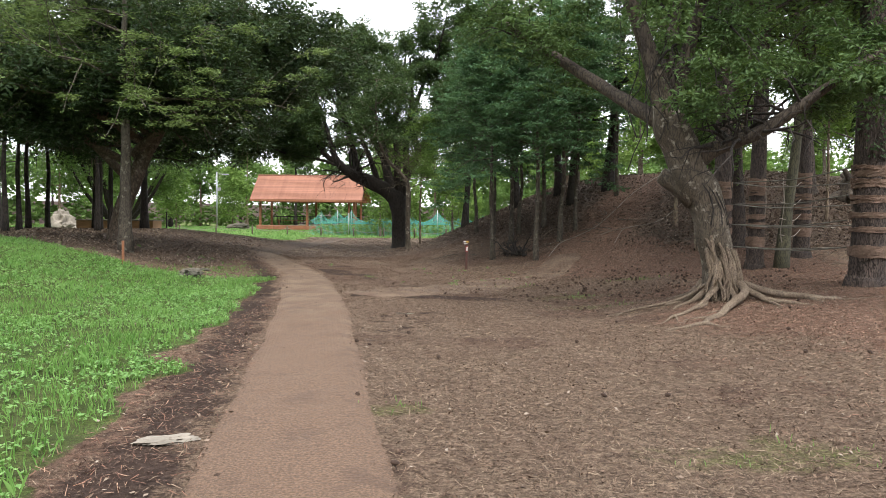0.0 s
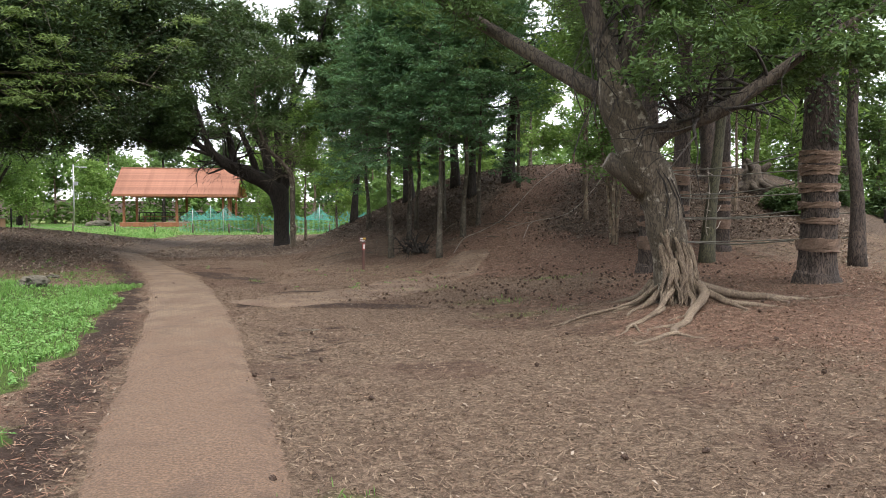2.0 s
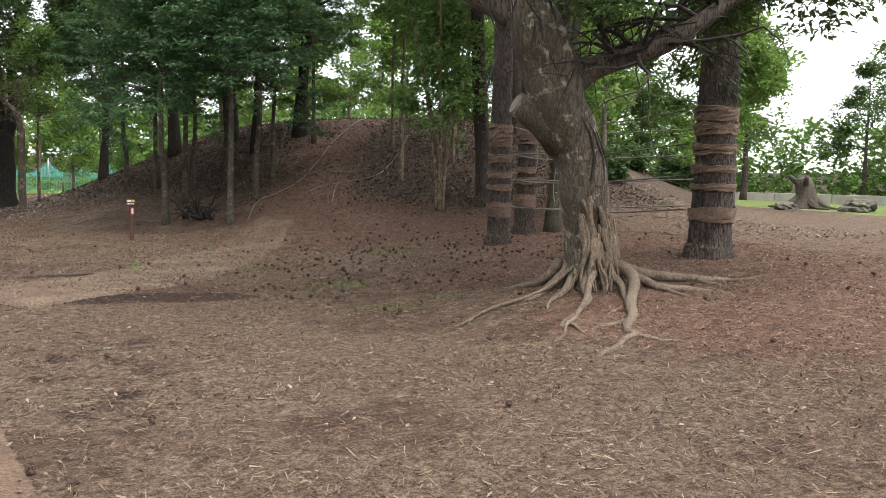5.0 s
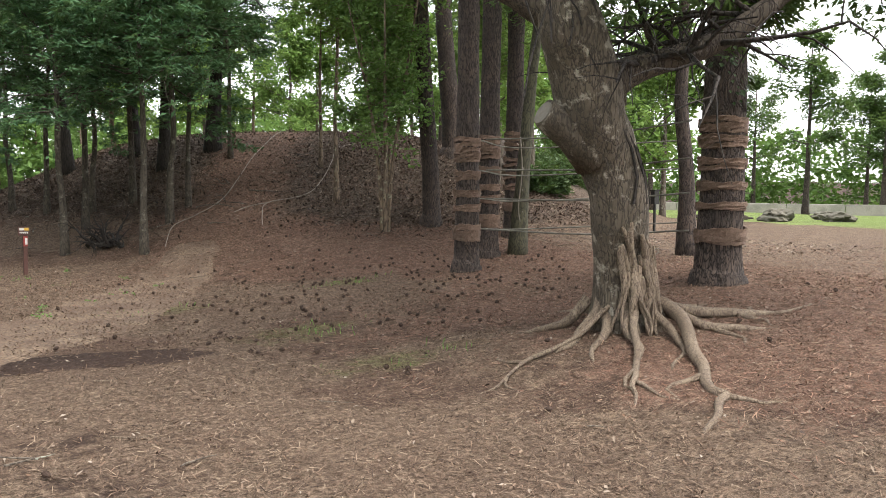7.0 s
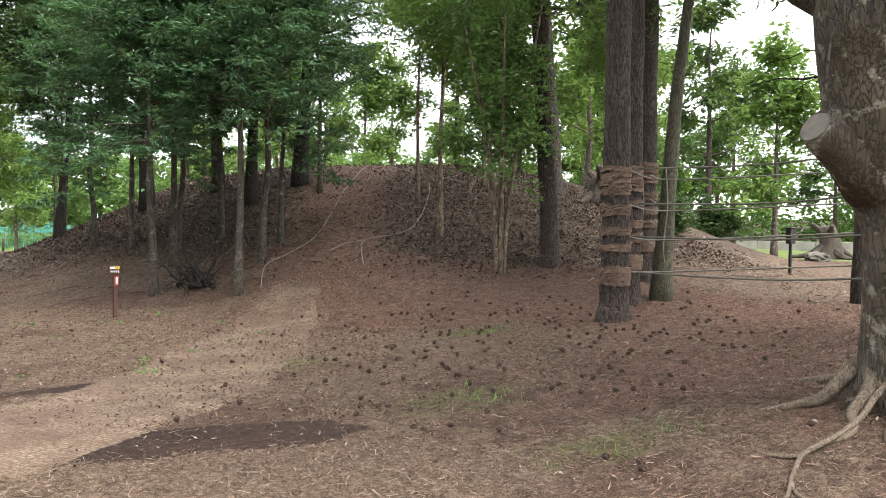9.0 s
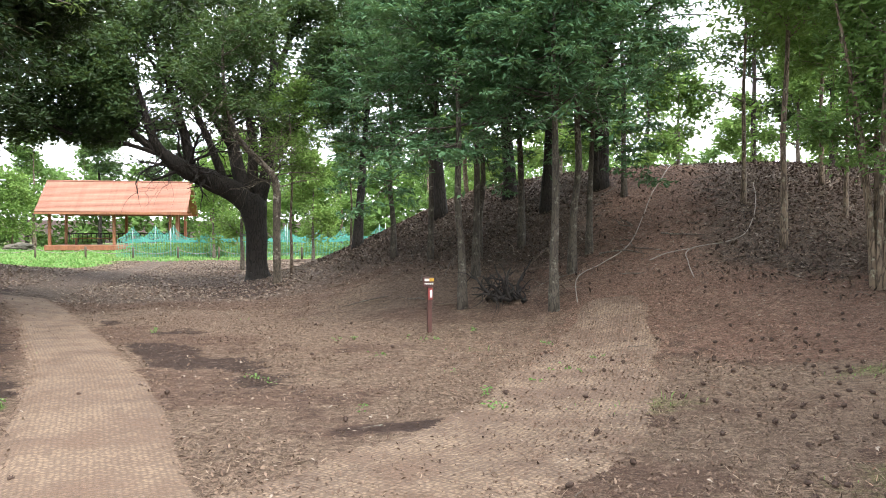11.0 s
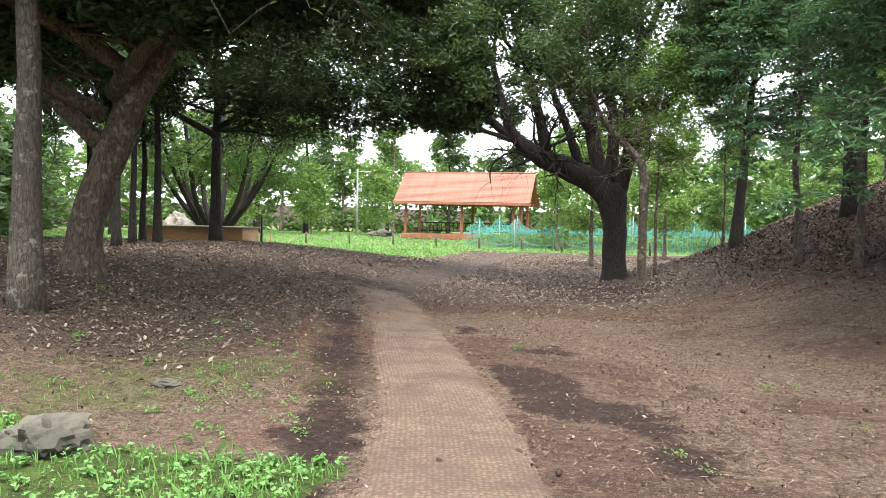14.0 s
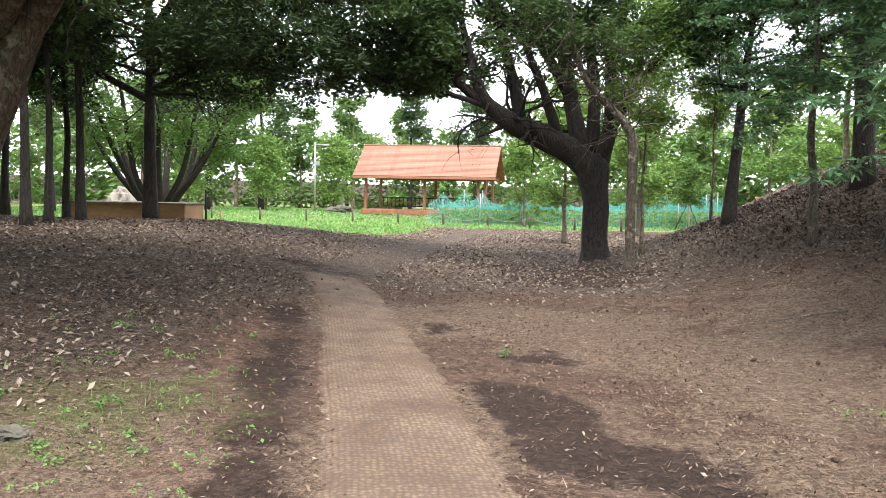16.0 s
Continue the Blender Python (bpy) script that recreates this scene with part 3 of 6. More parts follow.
    def place(self, name, x, y, label, category, wood_mat, leaf_mat, leaf, group="", turn=0.0, sink=0.05, z=None):
        e = thing(name, x, y, (ground_z(x, y) if z is None else z) - sink, label, category, group, turn)
        for k, s in enumerate(self.limbs):
            mesh_object("limb" if k else "trunk", s.v, s.f, wood_mat, e, "", True)
        if self.twig.v:
            tagged(mesh_object("branchwork", self.twig.v, self.twig.f, wood_mat, e, "", True), kind="stuff")
        if leaf and self.tips:
            v, f = self.leaves(**leaf)
            mesh_object("crown", v, f, leaf_mat, e)
        return e


def at(ob, x, y, turn=0.0, size=1.0, sink=0.05, lean=(0, 0), label=""):
    m = copy_thing(ob, pose(x, y, ground_z(x, y) - sink, lean[0], lean[1], turn))
    m.scale = (size, size, size)
    return tagged(m, label)


def rooted_tree():
    """The leaning old tree with a cut stub, a hanging curtain of aerial roots and roots over the ground."""
    x0, y0 = 4.15, 12.02
    z0 = ground_z(x0, y0)
    t = Tree(31, 14)
    e = thing("old_rooted_tree", x0, y0, z0, "leaning mottled-bark tree with pale exposed roots and cut stub", "tree")
    trunk = t.limb([(0.09, -0.1, -0.12), (0.08, -0.12, 0.12), (0.06, -0.14, 0.5), (0.0, -0.18, 0.77), (-0.08, -0.23, 0.97), (-0.13, -0.24, 1.2), (-0.19, -0.2, 1.42), (-0.29, -0.18, 1.62), (-0.44, -0.2, 1.82), (-0.52, -0.22, 2.05), (-0.6, -0.22, 2.3), (-0.74, -0.24, 2.55), (-0.85, -0.22, 2.9), (-1.0, -0.2, 3.4)],
                   [0.4, 0.29, 0.25, 0.24, 0.24, 0.25, 0.27, 0.28, 0.262, 0.255, 0.262, 0.26, 0.2, 0.14], 22, 0.22, 5)
    mesh_object("trunk", t.limbs[0].v, t.limbs[0].f, BARK_MOTTLED, e, "", True)
    limbs = {
        "upper": ([(-0.95, -0.2, 3.2), (-1.1, -0.2, 3.7), (-1.4, -0.2, 4.5), (-1.8, -0.3, 5.7)], [0.155, 0.13, 0.1, 0.05]),
        "long": ([(-0.78, -0.2, 2.6), (-1.14, 0.12, 2.88), (-1.51, 0.5, 3.2), (-2.14, 1.1, 3.76), (-2.75, 1.7, 4.3), (-3.42, 2.35, 5.05)], [0.16, 0.12, 0.105, 0.09, 0.075, 0.035]),
        "right": ([(-0.62, -0.2, 2.05), (-0.34, -0.3, 2.12), (-0.17, -0.4, 2.22), (0.1, -0.58, 2.33), (0.4, -0.78, 2.46), (0.85, -1.02, 2.8), (1.5, -1.2, 3.3), (2.3, -1.4, 3.8)], [0.2, 0.16, 0.125, 0.105, 0.1, 0.08, 0.055, 0.025]),
        "back": ([(-0.8, -0.1, 2.75), (-0.6, 0.5, 3.7), (-0.2, 1.3, 5.0), (0.2, 1.8, 6.5)], [0.15, 0.11, 0.08, 0.03]),
        "high": ([(-0.8, -0.2, 2.75), (-0.62, -0.4, 3.5), (-0.3, -0.6, 4.8), (0.3, -0.6, 6.6)], [0.15, 0.11, 0.08, 0.03]),
    }
    crown = Tree(32, 9)
    for kind, (pts, radii) in limbs.items():
        s = Tree(33, 10)
        line = s.limb(pts, radii, 10, 0.12, 4)
        mesh_object("limb", s.limbs[0].v, s.limbs[0].f, BARK_LIMB, e, "", True)
        for i in range(len(line) * 3 // 4 if kind in ("long", "upper") else len(line) // 3, len(line)):
            for _ in range(2):
                d = Vector(crown.r.normal(0, 1, 3))
                d.z = abs(d.z) * 0.6 + 0.05
                crown.branch(line[i][0], d, crown.r.uniform(0.8, 1.7), max(line[i][1] * 0.3, 0.010), 1, droop=0.25, kids=4)
    tagged(mesh_object("branchwork", crown.twig.v, crown.twig.f, BARK_DARK, e, "", True), kind="stuff")
    crown.tips = [q for q in crown.tips if q[0].z > 2.85 + 0.3 * math.sin(q[0].x * 3) and (math.hypot(q[0].x + 0.8, q[0].y) > 0.8 or q[0].z > 3.7)]
    v, f = crown.leaves(27, 0.09, 0.3, 0.6, 2.4, 0.4, 0.35, 0.08)
    mesh_object("crown", v, f, LEAF_OLD, e, "fine dark green leaves")
    stub = Soup()
    stub.tube([(-0.34, -0.16, 1.5), (-0.56, -0.12, 1.68), (-0.72, -0.09, 1.79), (-0.84, -0.06, 1.85)], [0.21, 0.16, 0.135, 0.125], 14, 0.25)
    mesh_object("stub", stub.v, stub.f, BARK_MOTTLED, e, "sawn-off branch stub", True)
    face = Soup()
    face.tube([(-0.825, -0.063, 1.843), (-0.852, -0.057, 1.857)], [0.112, 0.106], 14, 0.15)
    mesh_object("cut_face", face.v, face.f, ROCK_PALE, e, "pale weathered cut face")
    r = np.random.default_rng(34)
    for k in range(34):  # hanging roots against the trunk, on the side away from the stub
        g = radians(-132 + 112 * (k % 17) / 16) + r.normal(0, 0.06)
        top, lean = r.uniform(0.55, 1.0) if k < 17 else r.uniform(0.35, 0.8), r.normal(0.05, 0.28)
        pts, thick = [], r.uniform(0.65, 1.5)
        for i in range(11):
            u = i / 10
            z = top * (1 - u) - 0.03
            rad = 0.25 + 0.14 * max(0.0, 1 - z / 0.8) ** 2 + (0.0 if k < 17 else 0.022) + 0.014 * math.sin(k * 2.3 + 5 * u)
            a = g + lean * u + 0.09 * math.sin(u * 7 + k)
            cx, cy = float(np.interp(z, [0, 0.5, 1.0], [0.08, 0.06, -0.09])), float(np.interp(z, [0, 0.5, 1.0], [-0.12, -0.14, -0.23]))
            pts.append((cx + rad * math.cos(a), cy + rad * math.sin(a), z))
        s = Soup()
        s.tube(pts, [(0.008 + 0.016 * math.sin(3.0 * min(1, i / 7 + 0.12))) * thick for i in range(11)], 7, 0.35)
        mesh_object("hanging_root", s.v, s.f, BARK_ROOT, e, "", True)
    roots = [
        ([(0.28, -0.3), (0.29, -0.62), (-0.05, -1.0), (-0.29, -1.27), (-0.6, -1.62), (-0.68, -1.76), (-0.98, -1.9), (-1.3, -2.06)], 0.085),
        ([(0.0, -0.3), (-0.2, -0.55), (-0.56, -0.87), (-0.85, -1.12), (-1.02, -1.24), (-1.21, -1.48)], 0.05),
        ([(-0.12, -0.2), (-0.42, -0.2), (-0.96, -0.2), (-1.35, -0.3), (-1.69, -0.48), (-2.03, -0.47)], 0.03),
        ([(0.3, -0.3), (0.5, -0.5), (0.62, -0.74), (0.96, -0.88), (1.3, -1.0)], 0.075),
        ([(0.35, -0.1), (0.7, -0.18), (1.1, -0.4), (1.45, -0.55), (1.83, -0.65), (2.3, -0.7)], 0.085),
        ([(0.35, 0.0), (0.8, 0.08), (1.25, 0.15), (1.6, 0.05)], 0.075),
        ([(-0.1, -0.1), (-0.3, -0.3), (-0.55, -0.42), (-0.78, -0.6)], 0.065),
        ([(-0.12, -0.06), (-0.35, -0.08), (-0.6, -0.2), (-0.85, -0.2)], 0.07),
        ([(-0.05, -0.28), (-0.25, -0.55), (-0.42, -0.8), (-0.7, -0.95)], 0.05),
        ([(-0.1, 0.1), (-0.35, 0.3), (-0.6, 0.6)], 0.07),
        ([(0.2, 0.2), (0.35, 0.55), (0.3, 0.95)], 0.08),
        ([(0.15, -0.35), (0.1, -0.7), (-0.1, -0.95), (-0.45, -1.15)], 0.055),
    ]
    for k, (line, w) in enumerate(roots):
        fine = smooth_path(line, 5)
        n = len(fine) - 1
        pts, radii = [], []
        for i, q in enumerate(fine):
            u = i / n
            px, py = q[0] + 0.02 * math.sin(0.9 * i + k), q[1] + 0.02 * math.cos(0.7 * i + 2 * k)
            gz = ground_z(x0 + px, y0 + py) - z0
            pts.append((px, py, gz + 0.22 * (1 - u) ** 5 + 0.025 - 0.035 * u * u + 0.012 * math.sin(9 * u + k)))
            radii.append(0.8 * w * (0.25 + 0.75 * (1 - u) ** 0.9) if i < n else w * 0.12)
        s = Soup()
        s.tube(pts, radii, 9, 0.1)
        for fork in range(2 if len(line) > 5 else 1 if len(line) > 4 else 0):
            i = n // 2 + 4 * fork
            d = Vector(pts[i]) - Vector(pts[i - 2])
            p, b = Vector(pts[i]), math.atan2(d.y, d.x) + (0.6 if fork else -0.6) + r.normal(0, 0.15)
            fp = []
            for m in range(6):
                q = p + Vector((math.cos(b), math.sin(b), 0)) * (0.1 * m)
                b += r.normal(0, 0.2)
                fp.append((q.x, q.y, ground_z(x0 + q.x, y0 + q.y) - z0 + 0.018 - 0.006 * m))
            s.tube(fp, [radii[i] * 0.6 * (1 - m / 6) + 0.006 for m in range(6)], 6, 0.2)
        mesh_object("root", s.v, s.f, BARK_ROOT, e, "", True)
    for k in range(9):  # loose vines hanging from the fork
        s = Soup()
        a, b = Vector((-0.95 - r.uniform(-0.1, 0.5) * (k % 2), -0.45, 3.4 + r.uniform(-0.2, 0.5))), r.uniform(0.5, 1.5)
        pts = [a + Vector((0.25 * math.sin(i + k) * 0.3 - 0.05 * i * (k % 3 - 1), -0.05 * math.sin(i * 1.3), -b * i / 6)) for i in range(7)]
        s.tube(pts, [0.008] * 7, 4, 0)
        mesh_object("vine", s.v, s.f, BARK_DARK, e)
    for k in range(4):  # vines lying on the trunk
        s = Soup()
        pts = []
        for i in range(8):
            q, rad = trunk[min(int(len(trunk) * (0.35 + 0.6 * i / 7)), len(trunk) - 1)]
            a = -1.9 + 0.45 * k + 0.25 * math.sin(i + k) + 0.12 * i
            pts.append(q + Vector((math.cos(a), math.sin(a), 0)) * (rad + 0.01))
        s.tube(pts, [0.013] * 8, 5, 0.2)
        mesh_object("vine", s.v, s.f, BARK_DARK, e)


def pine(x, y, radius, tall, seed, label, lean=(0.0, 0.0), ivy=False, wraps=None, low=4.6):
    """A tall plated pine trunk with needle clumps high up; wraps: heights of the jute bands round it."""
    t = Tree(seed, 16)
    pts = [(0, 0, -0.15), (0, 0, 0.12), (0.01, 0, 0.5), (lean[0] * 0.2, lean[1] * 0.2, tall * 0.25), (lean[0] * 0.5, lean[1] * 0.5, tall * 0.55), (lean[0], lean[1], tall)]
    line = t.limb(pts, [radius * 1.65, radius * 1.28, radius * 1.05, radius * 0.9, radius * 0.7, radius * 0.25], 18, 0.16, 6)
    for i in range(len(line)):
        p, rad = line[i]
        if p.z > low:
            for _ in range(4):
                a = t.r.uniform(0, 6.28)
                t.branch(p, (math.cos(a), math.sin(a), 0.25), t.r.uniform(1.6, 2.8), rad * 0.3, 1, droop=0.1, kids=5)
    e = t.place("pine_tree", x, y, label, "tree", BARK_PINE, LEAF_PINE, dict(per_tip=11, size=0.19, radius=0.34, flat=0.2, long=6.0))
    if ivy:
        r = np.random.default_rng(seed)
        n = 1500
        zz, aa = r.uniform(2.15, 5.2, n), r.uniform(0, 6.28, n)
        keep = np.sin(aa * 2 + zz * 1.7) + r.normal(0, 0.5, n) > -0.35
        zz, aa = zz[keep], aa[keep]
        rad = radius * 0.95 + r.uniform(0.0, 0.06, len(zz))
        c = np.stack([rad * np.cos(aa), rad * np.sin(aa), zz], 1)
        out = np.stack([np.cos(aa), np.sin(aa), np.full(len(aa), -0.6)], 1)
        tang = np.stack([-np.sin(aa), np.cos(aa), r.normal(0, 0.4, len(aa))], 1)
        s = r.uniform(0.035, 0.075, len(aa))[:, None]
        v = np.stack([c, c + tang * s * 0.5 + out * s * 0.5, c + out * s + [0, 0, -0.02], c - tang * s * 0.5 + out * s * 0.5], 1).reshape(-1, 3)
        mesh_object("ivy", v, np.arange(len(v)).reshape(-1, 4), LEAF_DARK, e, "dark ivy climbing the trunk")
    for k, (h, tallness) in enumerate(wraps or ()):
        r = np.random.default_rng(seed * 7 + k)
        bands = Soup()
        for j in range(3):
            rings = 30
            rad = float(np.interp(h, [p.z for p, _ in line], [q for _, q in line])) * 1.04 + 0.004 + 0.006 * j
            dz = (j - 1) * tallness * 0.32 + r.normal(0, 0.01)
            for i in range(rings):
                a = 2 * math.pi * i / rings
                sag = 0.014 * math.sin(a + 2 * j + k) + 0.008 * math.sin(3 * a + j * 2 + k) + 0.004 * r.normal()
                for q, (dr, hh) in enumerate(((-0.006, -0.5), (0.006, -0.49), (0.003, 0.0), (0.007, 0.49), (-0.006, 0.5))):
                    rr = rad + dr + 0.005 * r.normal()
                    bands.v.append((rr * math.cos(a), rr * math.sin(a), h + dz + sag + hh * tallness * r.uniform(0.3, 0.55)))
            n0 = j * rings * 5
            for i in range(rings):
                for q in range(4):
                    a0, b0 = n0 + i * 5 + q, n0 + (i + 1) % rings * 5 + q
                    bands.f.append((a0, b0, b0 + 1, a0 + 1))
        mesh_object("jute_band", bands.v, bands.f, STRAW_MAT if tallness > 0.19 and h < 0.6 and not ivy else JUTE, e)
    return e


def broadleaf(seed, tall, radius, low, reach, kids=5, droop=0.1, up=0.08, lean=(0.0, 0.0), level=1, every=1, sides=9, bend=0.2, wob=0.12, floor=-9.0):
    """A single-stemmed tree with side branches from low upwards."""
    t = Tree(seed, sides)
    t.floor = floor
    r = t.r
    n = 7
    pts = [(lean[0] * (i / n) ** 1.3 + r.normal(0, 0.03) * tall * 0.12 * (i > 1), lean[1] * (i / n) ** 1.3 + r.normal(0, 0.03) * tall * 0.12 * (i > 1), tall * i / n - (0.12 if i == 0 else 0)) for i in range(n + 1)]
    line = t.limb(pts, [radius * (1.35 if i == 0 else 1 - 0.85 * i / n) for i in range(n + 1)], sides, wob, 3)
    for p, rad in line[::every]:
        if p.z > low:
            u = (p.z - low) / (tall - low)
            for _ in range(3):
                a = r.uniform(0, 6.28)
                t.branch(p, (math.cos(a), math.sin(a), 0.15 + 0.5 * u), reach * (1 - 0.55 * u) * r.uniform(0.7, 1.2), max(rad * 0.42, 0.012), level, droop, up, kids=kids, bend=bend)
    return t


def spreading_oak():
    """The big dark tree whose limbs fork low and sweep over the clearing."""
    t = Tree(51, 14)
    trunk = [((0.05, 0, -0.15), 0.56), ((0.03, 0, 0.2), 0.37), ((0.0, 0, 0.8), 0.305), ((-0.02, 0, 1.5), 0.31), ((-0.08, 0, 2.15), 0.36), ((-0.15, 0.05, 2.5), 0.3)]
    t.limb([p for p, _ in trunk], [q for _, q in trunk], 18, 0.2, 5)
    limbs = [
        ([(-0.05, 0, 2.1), (-0.55, 0.0, 2.58), (-1.3, -0.1, 2.95), (-2.1, -0.3, 3.3), (-2.7, -0.5, 3.85), (-3.0, -0.6, 4.8), (-3.4, -0.7, 6.2)], [0.33, 0.32, 0.31, 0.23, 0.15, 0.1, 0.05]),
        ([(-2.4, -0.4, 3.5), (-3.2, -0.6, 4.1), (-3.7, -0.8, 4.7), (-4.3, -1.0, 5.6), (-4.8, -1.1, 6.6)], [0.13, 0.11, 0.085, 0.06, 0.03]),
        ([(-2.4, -0.4, 3.55), (-3.6, -0.8, 3.9), (-4.9, -1.1, 4.1), (-5.7, -1.3, 4.6)], [0.08, 0.055, 0.04, 0.02]),
        ([(-1.8, -0.2, 3.2), (-2.0, 0.0, 4.2), (-2.3, 0.1, 5.2), (-2.7, 0.2, 6.6), (-3.1, 0.2, 8.0)], [0.17, 0.14, 0.11, 0.08, 0.03]),
        ([(-0.3, 0.1, 2.5), (-0.58, 0.2, 3.5), (-0.85, 0.3, 4.9), (-1.3, 0.4, 6.3), (-1.9, 0.5, 8.0), (-2.2, 0.5, 9.6)], [0.27, 0.2, 0.17, 0.13, 0.08, 0.03]),
        ([(-0.65, 0.2, 3.9), (-1.3, 0.2, 5.0), (-2.0, 0.3, 6.2), (-2.6, 0.4, 7.6)], [0.15, 0.12, 0.09, 0.03]),
        ([(0.05, 0.05, 2.3), (0.3, 0.1, 3.4), (0.25, 0.2, 4.9), (0.5, 0.2, 6.4), (0.4, 0.2, 8.4)], [0.23, 0.17, 0.14, 0.1, 0.04]),
        ([(-0.15, 0.1, 2.6), (-0.1, 0.2, 4.0), (-0.25, 0.3, 5.5), (0.1, 0.3, 7.0), (0.2, 0.3, 8.6)], [0.18, 0.14, 0.12, 0.08, 0.03]),
        ([(-0.9, 0.0, 2.85), (-1.25, -0.2, 3.9), (-1.7, -0.4, 5.0), (-2.0, -0.5, 6.4)], [0.15, 0.11, 0.08, 0.03]),
        ([(0.2, 0.1, 3.0), (0.8, -0.2, 4.0), (1.5, -0.5, 4.9), (2.4, -0.8, 5.9), (3.2, -1.0, 7.0)], [0.14, 0.11, 0.09, 0.06, 0.03]),
        ([(0.2, 0.1, 3.2), (0.7, 0.8, 4.2), (1.2, 1.7, 5.4), (1.6, 2.4, 6.6)], [0.13, 0.1, 0.07, 0.03]),
        ([(-3.0, -0.6, 4.8), (-4.2, -0.9, 5.8), (-5.4, -1.1, 6.9), (-6.2, -1.2, 8.0)], [0.09, 0.075, 0.055, 0.03]),
        ([(0.35, 0.2, 5.4), (0.9, 0.2, 7.0), (1.6, 0.1, 8.6), (2.0, 0.0, 10.2)], [0.11, 0.09, 0.06, 0.03]),
        ([(1.5, -0.5, 4.9), (2.5, -0.5, 6.2), (3.4, -0.6, 7.6), (3.8, -0.6, 8.9)], [0.08, 0.07, 0.05, 0.03]),
        ([(-0.85, 0.3, 4.9), (-1.9, 1.4, 5.6), (-3.0, 2.2, 6.5), (-3.8, 2.8, 7.8)], [0.1, 0.08, 0.06, 0.03]),
        ([(-2.15, -0.35, 3.2), (-2.5, -0.45, 3.02), (-2.8, -0.5, 2.9)], [0.06, 0.04, 0.025]),
    ]
    for pts, radii in limbs:
        line = t.limb(pts, radii, 9, 0.15, 4)
        for i in range(len(line) // 3, len(line)):
            for _ in range(2):
                d = Vector(t.r.normal(0, 1, 3))
                d.z = abs(d.z) * 0.7 + 0.1
                t.branch(line[i][0], d, t.r.uniform(1.0, 2.0), max(line[i][1] * 0.22, 0.009), 1, droop=0.08, kids=4, bend=0.28)
    t.tips = [q for q in t.tips if q[0].z > 7.6 or (q[0].x < -3.4 and q[0].z > 3.9) or (q[0].x > 1.6 and q[0].z > 4.2) or (q[0].z > 4.2 and t.r.random() < 0.1 + 0.12 * (q[0].z > 6.0))]
    return t.place("spreading_oak", -1.95, 34.3, "large dark spreading tree with low forking limbs, dead twigs inside", "tree", BARK_DARK, LEAF_OAK,
                   dict(per_tip=30, size=0.14, radius=0.36, flat=0.35, long=2.0, gap=0.08))


rooted_tree()
spreading_oak()
W6 = [(1.92, 0.15), (1.74, 0.13), (1.47, 0.13), (1.2, 0.13), (0.98, 0.12), (0.62, 0.2)]
pine(7.0, 12.85, 0.265, 12, 61, "ivy-clad pine with torn jute bands round its trunk", ivy=True, wraps=W6)
pine(5.85, 16.4, 0.18, 13, 62, "tall straight pine wrapped in jute bands and rope", wraps=W6, low=5.6)
pine(6.88, 17.2, 0.175, 13, 63, "dark pine wrapped in jute bands beside another", wraps=W6, low=5.6, lean=(0.3, 0.2))
pine(8.45, 18.4, 0.18, 12, 64, "pine wrapped in jute bands behind the others", wraps=W6, low=5.6)
pine(7.45, 19.7, 0.17, 11, 65, "bare straight pine trunk at the foot of the mound", lean=(-0.7, 0.2))
pine(11.3, 24.4, 0.26, 12, 66, "leaning pine trunk on the mound", lean=(-1.0, 0.2))

# conifer with drooping sprays beside the lawn
fir = broadleaf(71, 9.5, 0.17, 3.7, 4.0, kids=6, droop=0.12, up=0.0, level=1, bend=0.12, floor=3.3)
fir.tips = [q for q in fir.tips if q[0].z > 2.9]
fir.place("drooping_conifer", -8.58, 21.05, "conifer with drooping light green needle sprays at lawn edge", "tree", BARK_YOUNG, LEAF_FIR,
          dict(per_tip=44, size=0.125, radius=0.33, flat=0.45, long=5.0, hang=0.3, squash=0.28))
